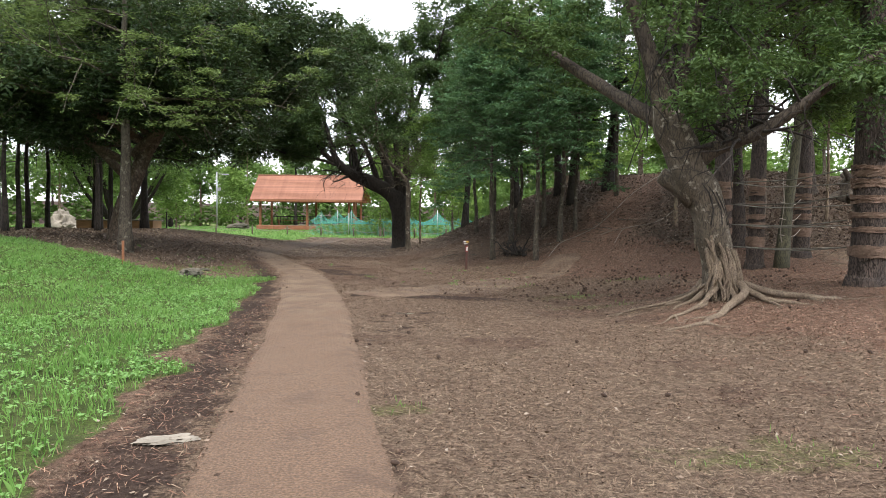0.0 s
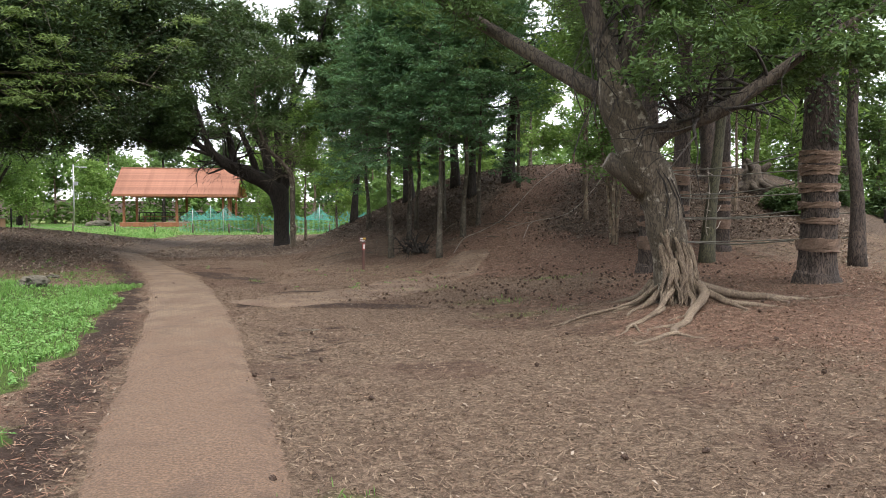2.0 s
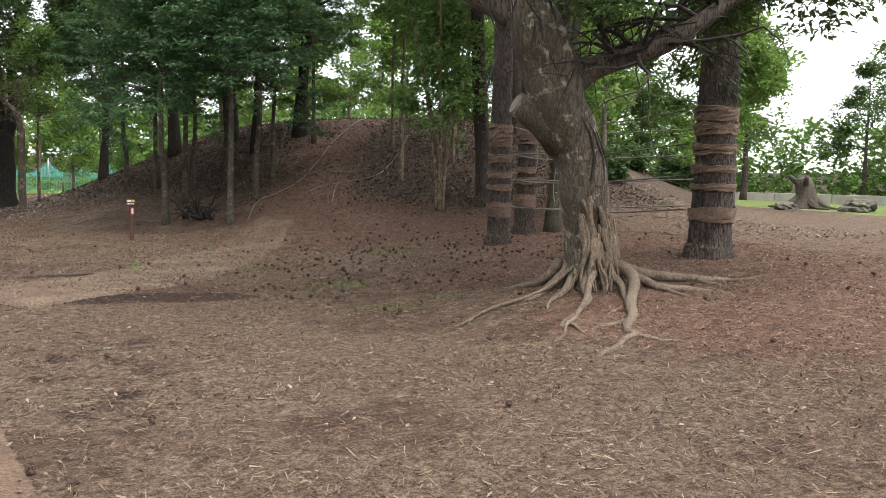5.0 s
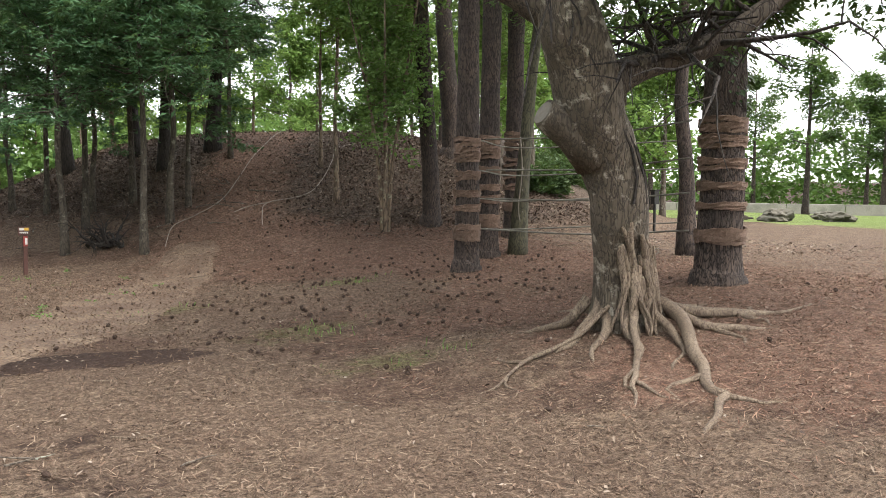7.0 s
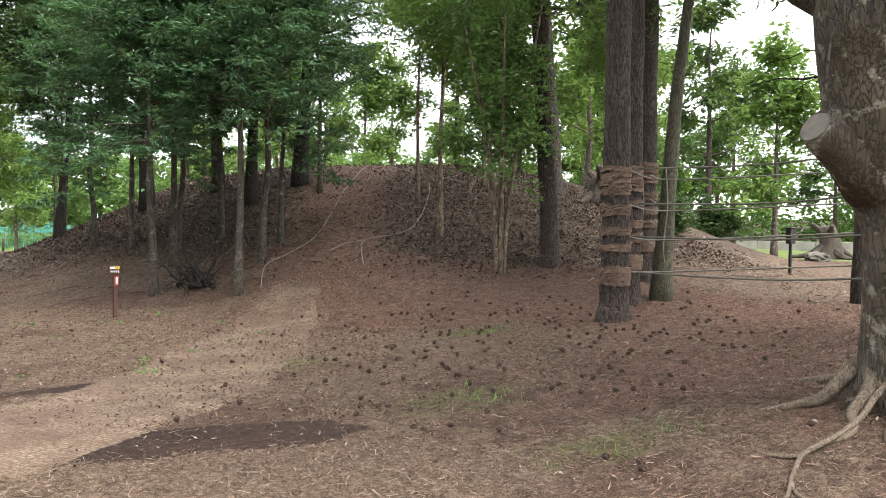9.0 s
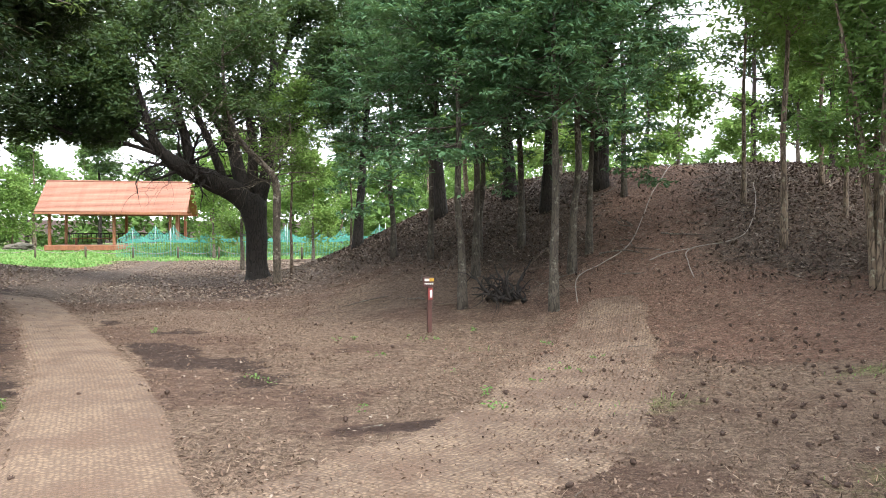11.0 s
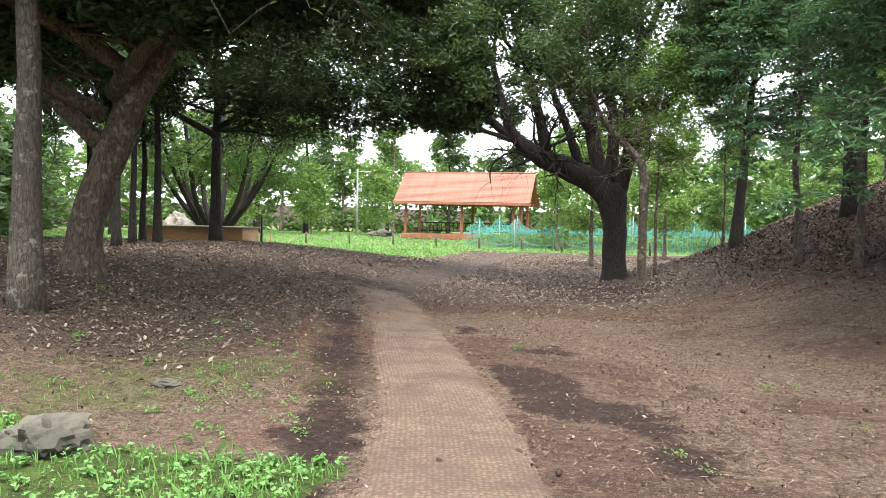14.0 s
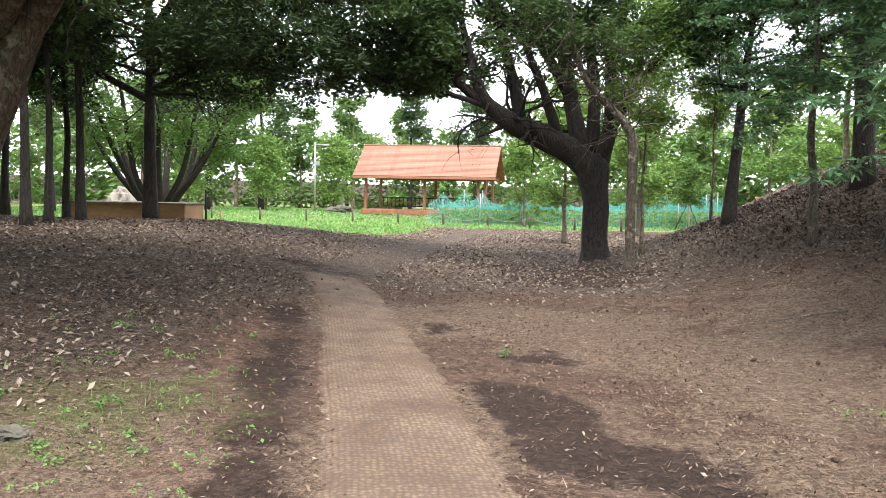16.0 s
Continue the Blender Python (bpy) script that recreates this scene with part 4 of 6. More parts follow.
# the leaning broadleaf behind it
big = Tree(72, 14)
big.limb([(0, 0, -0.15), (0.06, 0, 0.4), (0.22, 0, 1.1), (0.56, 0.1, 2.1), (1.12, 0.2, 3.3), (1.7, 0.3, 4.2), (2.4, 0.45, 5.2), (3.0, 0.5, 6.8)], [0.42, 0.29, 0.25, 0.23, 0.21, 0.17, 0.13, 0.05], 14, 0.2, 5)
big.limb([(0.95, 0.15, 2.9), (1.1, 0.2, 3.8), (1.2, 0.2, 5.0), (1.3, 0.2, 7.2)], [0.16, 0.14, 0.11, 0.05], 12, 0.2, 5)
for pts, radii in (([(0.55, 0, 2.7), (1.6, -0.6, 3.4), (2.9, -1.0, 4.0), (4.2, -1.2, 4.4)], [0.15, 0.11, 0.08, 0.03]),
                   ([(0.3, 0, 2.0), (-0.6, -0.5, 3.0), (-1.8, -0.9, 3.8), (-3.0, -1.0, 4.5)], [0.14, 0.1, 0.07, 0.03]),
                   ([(0.9, 0, 3.4), (0.7, -1.2, 4.0), (0.6, -2.6, 4.4)], [0.14, 0.1, 0.04]),
                   ([(0.9, 0, 3.0), (0.2, -1.3, 3.6), (-0.6, -2.8, 4.0), (-1.2, -4.2, 4.2)], [0.13, 0.1, 0.07, 0.03]),
                   ([(1.1, 0, 3.6), (1.6, -1.6, 4.2), (2.2, -3.2, 4.7), (2.6, -4.6, 4.9)], [0.13, 0.1, 0.07, 0.03]),
                   ([(0.4, 0, 2.4), (-1.0, -1.4, 3.3), (-2.4, -2.4, 3.7), (-3.6, -3.2, 3.9)], [0.12, 0.09, 0.07, 0.03]),
                   ([(1.6, 0.3, 4.1), (1.9, 1.2, 4.6), (2.8, 2.2, 5.0), (3.8, 2.8, 5.2)], [0.14, 0.1, 0.07, 0.03]),
                   ([(2.4, 0.4, 5.1), (3.6, 0.6, 5.6), (4.8, 1.2, 5.8), (6.0, 1.8, 5.9)], [0.11, 0.09, 0.06, 0.03]),
                   ([(2.3, 0.4, 5.1), (2.9, -0.4, 6.0), (3.8, -1.0, 6.6)], [0.11, 0.08, 0.03]),
                   ([(1.2, 0.2, 5.2), (0.4, -0.8, 6.2), (-1.0, -1.2, 6.8)], [0.11, 0.08, 0.03])):
    for p, rad in big.limb(pts, radii, 9, 0.15, 4)[3:]:
        for _ in range(2):
            d = Vector(big.r.normal(0, 1, 3))
            d.z = abs(d.z) * 0.6
            big.branch(p, d, big.r.uniform(1.2, 2.2), max(rad * 0.4, 0.016), 1, droop=0.15, kids=5)
big.tips = [q for q in big.tips if q[0].z > (3.5 if q[0].x > 0.3 else 3.0) + 0.3 * math.sin(q[0].x * 2.2)]
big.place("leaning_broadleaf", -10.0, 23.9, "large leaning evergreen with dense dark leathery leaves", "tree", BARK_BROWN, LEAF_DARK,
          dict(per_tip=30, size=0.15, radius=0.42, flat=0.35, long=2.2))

# young evergreens on the near side of the mound
young = []
for k in range(3):
    t = broadleaf(80 + k, 6.4, 0.075, 2.5 + 0.3 * k, 1.75, kids=5, droop=0.12, up=0.02, lean=(0.2 * (k - 1), 0.1), level=1)
    young.append((t, dict(per_tip=24, size=0.12, radius=0.3, flat=0.65, long=2.8, hang=0.25, squash=0.26, gap=0.36)))
places = [(1.48, 23.2), (2.62, 22.0), (2.16, 24.9), (3.5, 23.45), (4.05, 24.0), (1.75, 27.1), (1.22, 28.7), (3.3, 25.6), (5.8, 26.2), (2.5, 25.9)]
first = []
for k, (x, y) in enumerate(places):
    if k < 3:
        t, leaf = young[k]
        first.append(t.place("young_evergreen", x, y, "slender young evergreen with blue-green leaves on the bank", "tree", BARK_YOUNG, LEAF_BLUE, leaf, "young trees on the mound"))
    else:
        at(first[k % 3], x, y, 67 * k, 0.85 + 0.06 * (k % 4))
# darker, thicker trees on the mound
dark = broadleaf(91, 8.5, 0.2, 3.6, 2.6, kids=5, lean=(0.8, 0.2), level=1)
hill_tree = dark.place("hill_tree", 5.75, 27.4, "dark leaning evergreen on the mound's shoulder", "tree", BARK_DARK, LEAF_BLUE, dict(per_tip=18, size=0.14, radius=0.34, flat=0.65, long=2.6, hang=0.2, squash=0.3, gap=0.4), "trees on the mound")
for k, (x, y, s, turn) in enumerate(((4.45, 27.2, 0.8, 40), (4.4, 29.8, 0.85, 120), (2.9, 31.4, 1.0, 200), (0.92, 33.5, 0.75, 10))):
    at(hill_tree, x, y, turn, s)
# bare saplings and the many-stemmed shrub at the foot of the climb
sap = broadleaf(95, 6.5, 0.06, 3.4, 1.4, kids=4, level=1)
sapling = sap.place("sapling", 6.5, 21.85, "thin pale sapling beside the climbing track", "tree", BARK_LIGHT, LEAF_LIME, dict(per_tip=10, size=0.13, radius=0.4, flat=0.6, long=2.2), "saplings")
for k, (x, y, s) in enumerate(((9.3, 24.5, 0.9), (-0.98, 33.2, 0.8), (7.2, 24.0, 0.85), (10.6, 21.6, 0.8), (1.0, 36.0, 0.7), (8.2, 22.5, 0.75))):
    at(sapling, x, y, 50 * k, s)
ms = Tree(97, 7)
for k in range(6):
    a = k * 1.05
    line = ms.limb([(0.05 * math.cos(a), 0.05 * math.sin(a), -0.1), (0.12 * math.cos(a), 0.12 * math.sin(a), 1.0), (0.35 * math.cos(a), 0.3 * math.sin(a), 2.4), (0.8 * math.cos(a), 0.7 * math.sin(a), 4.2 + 0.3 * (k % 3))], [0.05, 0.038, 0.03, 0.012], 7, 0.1, 4)
    for p, rad in line[7:]:
        ms.branch(p, (math.cos(a + p.z), math.sin(a + p.z), 0.4), 1.0, 0.012, 1, kids=4)
ms.place("many_stemmed_tree", 6.5, 19.85, "pale many-stemmed small tree at the mound's foot", "tree", BARK_LIGHT, LEAF_MID, dict(per_tip=10, size=0.11, radius=0.3, flat=0.5))
# smooth leaning trunk and slim dark trunk among the wrapped pines
lt = broadleaf(98, 8.0, 0.14, 4.6, 2.4, kids=5, lean=(1.2, 0.2), level=1, sides=12)
lt.place("leaning_maple", 7.4, 17.05, "smooth olive-grey leaning trunk beside wrapped pine", "tree", BARK_OLIVE, LEAF_LIME, dict(per_tip=20, size=0.13, radius=0.42, flat=0.6))
td = broadleaf(99, 9.0, 0.14, 5.0, 2.2, kids=5, lean=(-0.3, 0.3), level=1, sides=12)
td.place("slim_pine", 9.45, 15.2, "slim dark pine trunk standing beyond the rope", "tree", BARK_PINE, LEAF_PINE, dict(per_tip=24, size=0.16, radius=0.32, flat=0.2, long=7.0))
# crooked trunk beside the oak
cr = Tree(101, 10)
line = cr.limb([(0, 0, -0.1), (0.02, 0, 0.3), (0.0, 0, 1.3), (0.0, 0, 2.5), (-0.22, 0, 2.95), (-0.8, 0, 3.55), (-1.1, 0, 4.1), (-1.3, 0, 5.2), (-1.3, 0.1, 6.8)], [0.17, 0.11, 0.095, 0.1, 0.085, 0.07, 0.06, 0.045, 0.02], 12, 0.2, 5)
for p, rad in line[15:]:
    for _ in range(2):
        a = cr.r.uniform(0, 6.28)
        cr.branch(p, (math.cos(a), math.sin(a), 0.3), cr.r.uniform(1.0, 1.8), 0.02, 1, kids=4)
cr.tips = [q for q in cr.tips if q[0].z > 4.3]
cr.place("crooked_tree", -1.42, 31.2, "crooked grey-brown trunk beside the spreading oak", "tree", BARK_MOTTLED, LEAF_OAK, dict(per_tip=16, size=0.13, radius=0.36, flat=0.5, long=2.4))
# the dark tree over the timber box
over = broadleaf(102, 9.5, 0.17, 3.0, 4.2, kids=5, droop=0.14, up=0.03, level=1, floor=2.9)
for pts, radii in (([(0, 0, 3.2), (1.8, -0.3, 4.0), (3.8, -0.4, 4.5), (5.6, -0.4, 4.4)], [0.1, 0.08, 0.06, 0.02]),
                   ([(0, 0, 4.0), (1.5, 0.8, 5.0), (3.5, 1.2, 5.8), (5.0, 1.4, 6.0)], [0.1, 0.08, 0.06, 0.02]),
                   ([(0, 0, 3.6), (1.6, -1.4, 4.4), (3.2, -2.4, 5.0), (4.4, -3.0, 5.2)], [0.1, 0.08, 0.06, 0.02]),
                   ([(0, 0, 4.6), (1.6, -0.8, 5.8), (3.6, -1.2, 6.8), (5.4, -1.4, 7.2)], [0.1, 0.08, 0.06, 0.02]),
                   ([(0, 0, 3.0), (-1.5, -0.5, 3.8), (-3.0, -1.0, 4.4), (-4.4, -1.2, 4.8)], [0.1, 0.08, 0.06, 0.02])):
    for p, rad in over.limb(pts, radii, 7, 0.15, 4)[3:]:
        for _ in range(2):
            d = Vector(over.r.normal(0, 1, 3))
            d.z *= 0.5
            over.branch(p, d, over.r.uniform(0.9, 1.7), max(rad * 0.35, 0.012), 1, droop=0.15, kids=5)
over.tips = [q for q in over.tips if q[0].z > 2.9]
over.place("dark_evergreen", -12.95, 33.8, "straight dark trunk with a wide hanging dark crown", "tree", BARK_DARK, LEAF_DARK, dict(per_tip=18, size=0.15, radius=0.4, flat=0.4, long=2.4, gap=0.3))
# slim dark trunks on the rise by the lawn
slim = broadleaf(103, 7.5, 0.1, 3.8, 2.0, kids=4, level=1, every=2)
slim_tree = slim.place("slim_tree", -12.9, 29.1, "slim dark trunk with a high leafy crown", "tree", BARK_DARK, LEAF_OAK, dict(per_tip=14, size=0.2, radius=0.5, flat=0.4), "slim trees on the rise")
for k, (x, y, s) in enumerate(((-13.6, 31.9, 1.1), (-14.9, 33.3, 0.95), (-13.4, 30.5, 0.9), (-15.5, 28.5, 1.0), (-16.5, 31.0, 1.1), (-18.0, 29.0, 1.0), (-17.5, 34.5, 1.1), (-19.5, 32.0, 1.2), (-14.6, 26.0, 1.0), (-17.0, 25.0, 1.1), (-20.5, 27.5, 1.0), (-22.0, 31.0, 1.1), (-21.0, 36.0, 1.2), (-24.5, 34.0, 1.1), (-20.0, 23.0, 1.1))):
    at(slim_tree, x, y, 73 * k, s)
# the fanning tree behind the timber box
fan = Tree(105, 9)
fan.limb([(0, 0, -0.1), (0, 0, 0.3), (0, 0, 0.8)], [0.5, 0.4, 0.36], 12, 0.2)
for k in range(11):
    a = k * 2 * math.pi / 11
    c, s = math.cos(a), math.sin(a) * 0.8
    line = fan.limb([(0.1 * c, 0.1 * s, 0.5), (0.7 * c, 0.7 * s, 1.2), (1.7 * c, 1.7 * s, 2.4 + 0.5 * (k % 2)), (2.6 * c, 2.6 * s, 4.0 + 0.8 * (k % 3)), (3.3 * c, 3.3 * s, 5.6 + 0.7 * (k % 2))], [0.17, 0.13, 0.1, 0.06, 0.02], 7, 0.1, 4)
    for p, rad in line[8:]:
        fan.branch(p, (c * 0.6 + fan.r.normal(0, 0.5), s * 0.6 + fan.r.normal(0, 0.5), 0.6), 1.5, 0.02, 1, kids=4)
fan.place("fanning_tree", -18.0, 43.5, "low-forking tree with fanned limbs behind a timber box", "tree", BARK_DARK, LEAF_MID, dict(per_tip=10, size=0.17, radius=0.45, flat=0.5))

# ---- woods round the place ----
def wood_tree(seed, tall, radius, low, reach, wood, leaf, size, name, label, n=10, flat=0.45):
    t = broadleaf(seed, tall, radius, low, reach, kids=4, level=1, every=3, sides=7)
    return t.place(name, 0, -60, label, "tree", wood, leaf, dict(per_tip=n, size=size * 1.35, radius=0.8, flat=flat), "woods", z=-0.05)


kinds = [
    wood_tree(111, 11, 0.2, 3.4, 3.6, BARK_LIGHT, LEAF_MID, 0.3, "broadleaf_tree", "leafy mid-green tree of the surrounding woods"),
    wood_tree(112, 9, 0.16, 2.2, 3.0, BARK_GREY, LEAF_LIME, 0.26, "light_green_tree", "light green maple-like tree of the surrounding woods"),
    wood_tree(113, 13, 0.22, 4.2, 3.4, BARK_DARK, LEAF_OAK, 0.3, "evergreen_tree", "dark evergreen of the surrounding woods"),
    wood_tree(114, 5.0, 0.09, 1.3, 1.9, BARK_LIGHT, LEAF_LIME, 0.18, "small_light_tree", "small light green tree on the lawn"),
    wood_tree(115, 12, 0.24, 5.0, 3.6, BARK_PINE, LEAF_PINE, 0.3, "park_pine", "spreading pine of the park", 12, 0.8),
]
rw = np.random.default_rng(120)


def grove(spots, picks, sizes=(0.85, 1.2)):
    for x, y in spots:
        at(kinds[picks[int(rw.integers(len(picks)))]], x, y, rw.uniform(0, 360), rw.uniform(*sizes))


grove([(-52 + 5.2 * i + rw.normal(0, 1), 83 + rw.normal(0, 2)) for i in range(17)], [0, 0, 2, 0], (0.72, 0.95))
grove([(-60 + 7 * i + rw.normal(0, 1.5), 93 + rw.normal(0, 2.5)) for i in range(15)], [0, 2, 4], (0.65, 0.95))
grove([(-46 + 3 * i + rw.normal(0, 1), 44 + 4.2 * i + rw.normal(0, 2)) for i in range(8)], [2, 0, 2])
grove([(-30 - 3 * i, 22 + 5 * i) for i in range(6)], [2, 0])
grove([(9 + 5 * i + rw.normal(0, 1), 62 - 1.5 * i + rw.normal(0, 2)) for i in range(8)], [0, 1, 0], (0.5, 0.75))
grove([(8 + 4 * i + rw.normal(0, 1), 47 - 1.2 * i + rw.normal(0, 1.5)) for i in range(7)], [1, 1, 0], (0.5, 0.75))
grove([(12 + 3.6 * i + rw.normal(0, 1), 38 - 0.5 * i + rw.normal(0, 1)) for i in range(5)], [1, 1, 4], (0.5, 0.7))
grove([(54 + 3.2 * i + rw.normal(0, 2), 60 - 6 * i + rw.normal(0, 2)) for i in range(11)], [0, 4, 4, 0], (0.8, 1.1))
grove([(42, 32), (38, 40), (48, 24), (44, 17)], [4], (0.7, 0.9))
grove([(31, 36), (28, 41)], [4], (0.8, 1.0))
grove([(-4.6, 57), (0.6, 50), (1.8, 66)], [1], (0.5, 0.65))
at(kinds[1], -2.6, 42.5, 40, 0.55)
grove([(7.5, 43.5), (10.5, 42), (14, 41), (17.5, 36), (20, 33)], [1], (0.5, 0.7))
grove([(13.5, 25.5), (16.5, 27.0), (19.0, 23.5)], [1], (0.6, 0.75))
grove([(-24.3, 71), (-20, 74), (-28, 66)], [3], (0.9, 1.15))
# unseen trees added beside and behind the walker, shading the near ground
grove([(6, -12), (-3, -16), (-16, 2), (-19, 11)], [2, 0], (0.9, 1.15))
for k in kinds:
    k.location = (-40 + 10 * kinds.index(k), -45, -0.05)


def undergrowth():
    """Bushes and low boughs that close the woods all round."""
    line = smooth_path([(-34, 18), (-40, 45), (-52, 76), (-30, 86), (0, 88), (14, 78), (30, 68), (54, 60), (72, 40), (76, 8), (60, -30), (0, -40), (-38, -25), (-34, 18)], 12)
    t = Tree(130)
    for a, b in zip(line, line[1:]):
        for k in range(46):
            p = a + (b - a) * t.r.random() + t.r.normal(0, 1.6, 2)
            t.tips.append((Vector((p[0], p[1], float(height(p[0], p[1])) + 0.3 + 6.8 * t.r.random() ** 1.2)), Vector((0, 0, 1))))
    v, f = t.leaves(12, 0.62, 1.25, 0.4, 1.8)
    tagged(mesh_object("undergrowth", v, f, LEAF_MID), "dense green undergrowth at the edge of the woods", "undergrowth", kind="stuff")
    t.tips = []
    near = smooth_path([(-21, 17), (-25, 27), (-29, 38), (-37, 52), (-46, 68)], 10)
    for a, b in zip(near, near[1:]):
        for k in range(34):
            p = a + (b - a) * t.r.random() + t.r.normal(0, 1.1, 2)
            t.tips.append((Vector((p[0], p[1], float(height(p[0], p[1])) + 0.2 + 6.5 * t.r.random() ** 1.2)), Vector((0, 0, 1))))
    v, f = t.leaves(12, 0.62, 1.25, 0.4, 1.8)
    tagged(mesh_object("undergrowth", v, f, LEAF_OAK), "dense dark green undergrowth of the woods", "undergrowth", kind="stuff")


undergrowth()


# ---- pavilion ----
def pavilion():
    x0, y0 = -11.5, 68.5
    z0 = float(height(x0, y0)) + 0.12
    e = thing("pavilion", x0, y0, z0, "open timber picnic pavilion with an orange tiled roof", "pavilion", turn=-3)
    part("plinth", box_bm((8.8, 4.0, 0.35), (0, 0, 0.1), 0.03), WOOD_RED, e)
    for px in (-4.1, -0.05, 4.0):
        for py in (-1.8, 1.8):
            part("post", box_bm((0.18, 0.18, 2.3), (px, py, 1.3), 0.01), WOOD_RED, e)
    part("post", box_bm((0.16, 0.16, 2.3), (3.55, -1.8, 1.3), 0.01), WOOD_RED, e)
    part("post", box_bm((0.16, 0.16, 2.3), (3.55, 1.8, 1.3), 0.01), WOOD_RED, e)
    for py in (-1.8, 1.8):
        part("beam", box_bm((8.9, 0.16, 0.22), (0, py, 2.46), 0.01), WOOD_RED, e)
    for px in (-4.1, -0.05, 4.0):
        part("tie_beam", box_bm((0.14, 3.7, 0.2), (px, 0, 2.5), 0.01), WOOD_RED, e)
    slope, run = math.atan2(2.15, 2.6), math.hypot(2.15, 2.6)
    for s in (-1, 1):
        rot = Matrix.Rotation(-s * slope, 4, "X")
        roof = part("roof", box_bm((9.5, run, 0.06), (0, s * 1.3, 3.50), 0.01, rot=rot), WOOD_RED, e, "orange clay tile roof")
        part("fascia", box_bm((9.6, 0.05, 0.16), (0, s * 2.62, 2.4), 0.01), WOOD_RED, e)
        rows = 26
        me = None
        for k in range(rows):
            u = (k + 0.5) / rows
            cy, cz = s * (2.62 * (1 - u)), 2.43 + 2.15 * u
            if me is None:
                row = part("tile_course", box_bm((9.56, run / rows * 1.2, 0.04), (0, 0, 0), 0.004), TILE, roof)
                me = row.data
            else:
                row = new("tile_course", me)
                row.parent = roof
            row.matrix_basis = Matrix.Translation((0, cy, cz + 0.075)) @ Matrix.Rotation(-s * (slope - 0.14), 4, "X")
    part("ridge_cap", box_bm((9.6, 0.22, 0.1), (0, 0, 4.66), 0.03), TILE, e, "paler ridge tiles")
    for s in (-1, 1):
        bm = bmesh.new()
        vs = [bm.verts.new((s * 4.3, y, z)) for y, z in ((-2.0, 2.6), (2.0, 2.6), (0, 4.3))]
        bm.faces.new(vs)
        bmesh.ops.solidify(bm, geom=list(bm.faces), thickness=0.05)
        part("gable", bm, WOOD_RED, e)
    for py in (1.8,):
        part("rail", box_bm((8.0, 0.06, 0.08), (0, py, 1.05), 0.01), DARK_METAL, e)
        part("rail", box_bm((8.0, 0.06, 0.06), (0, py, 0.45), 0.01), DARK_METAL, e)
        for k in range(27):
            part("baluster", box_bm((0.05, 0.04, 0.6), (-3.9 + 0.3 * k, py, 0.75), 0), DARK_METAL, e)
    part("bench", box_bm((3.2, 0.4, 0.06), (-2.0, 1.3, 0.72), 0.01), WOOD_RED, e)
    for px in (-3.3, -0.7):
        part("bench_leg", box_bm((0.08, 0.36, 0.42), (px, 1.3, 0.48), 0.01), WOOD_RED, e)


pavilion()


# ---- rope fence in front of the far lawn ----
def rope_fence():
    line = [(-24.4, 56.0), (-22.0, 56.8), (-19.4, 57.4), (-16.8, 57.7), (-14.1, 57.6), (-11.4, 57.0), (-8.8, 56.2), (-6.4, 55.6), (-4.2, 55.0), (-2.0, 54.4), (0.2, 53.8)]
    tops = []
    first = None
    for x, y in line:
        z = ground_z(x, y)
        if first is None:
            s = Soup()
            s.tube([(0, 0, -0.1), (0, 0, 0.62), (0, 0, 0.68)], [0.055, 0.055, 0.045], 10)
            first = mesh_object("fence_post", s.v, s.f, WOOD_GREY, None, "", True)
            first.matrix_world = pose(x, y, z)
            tagged(first, "low round timber post of the rope fence", "fence post", "rope fence posts")
        else:
            copy_thing(first, pose(x, y, z))
        tops.append((x, y, z + 0.55))
    for a, b in zip(tops, tops[1:]):
        s = Soup()
        s.tube([tuple(a[i] + (b[i] - a[i]) * u - (0.25 * 4 * u * (1 - u) if i == 2 else 0) for i in range(3)) for u in np.linspace(0, 1, 9)], [0.016] * 9, 6)
        tagged(mesh_object("fence_rope", s.v, s.f, ROPE, None, "", True), "pale rope sagging between low fence posts", "rope", "fence ropes")


rope_fence()


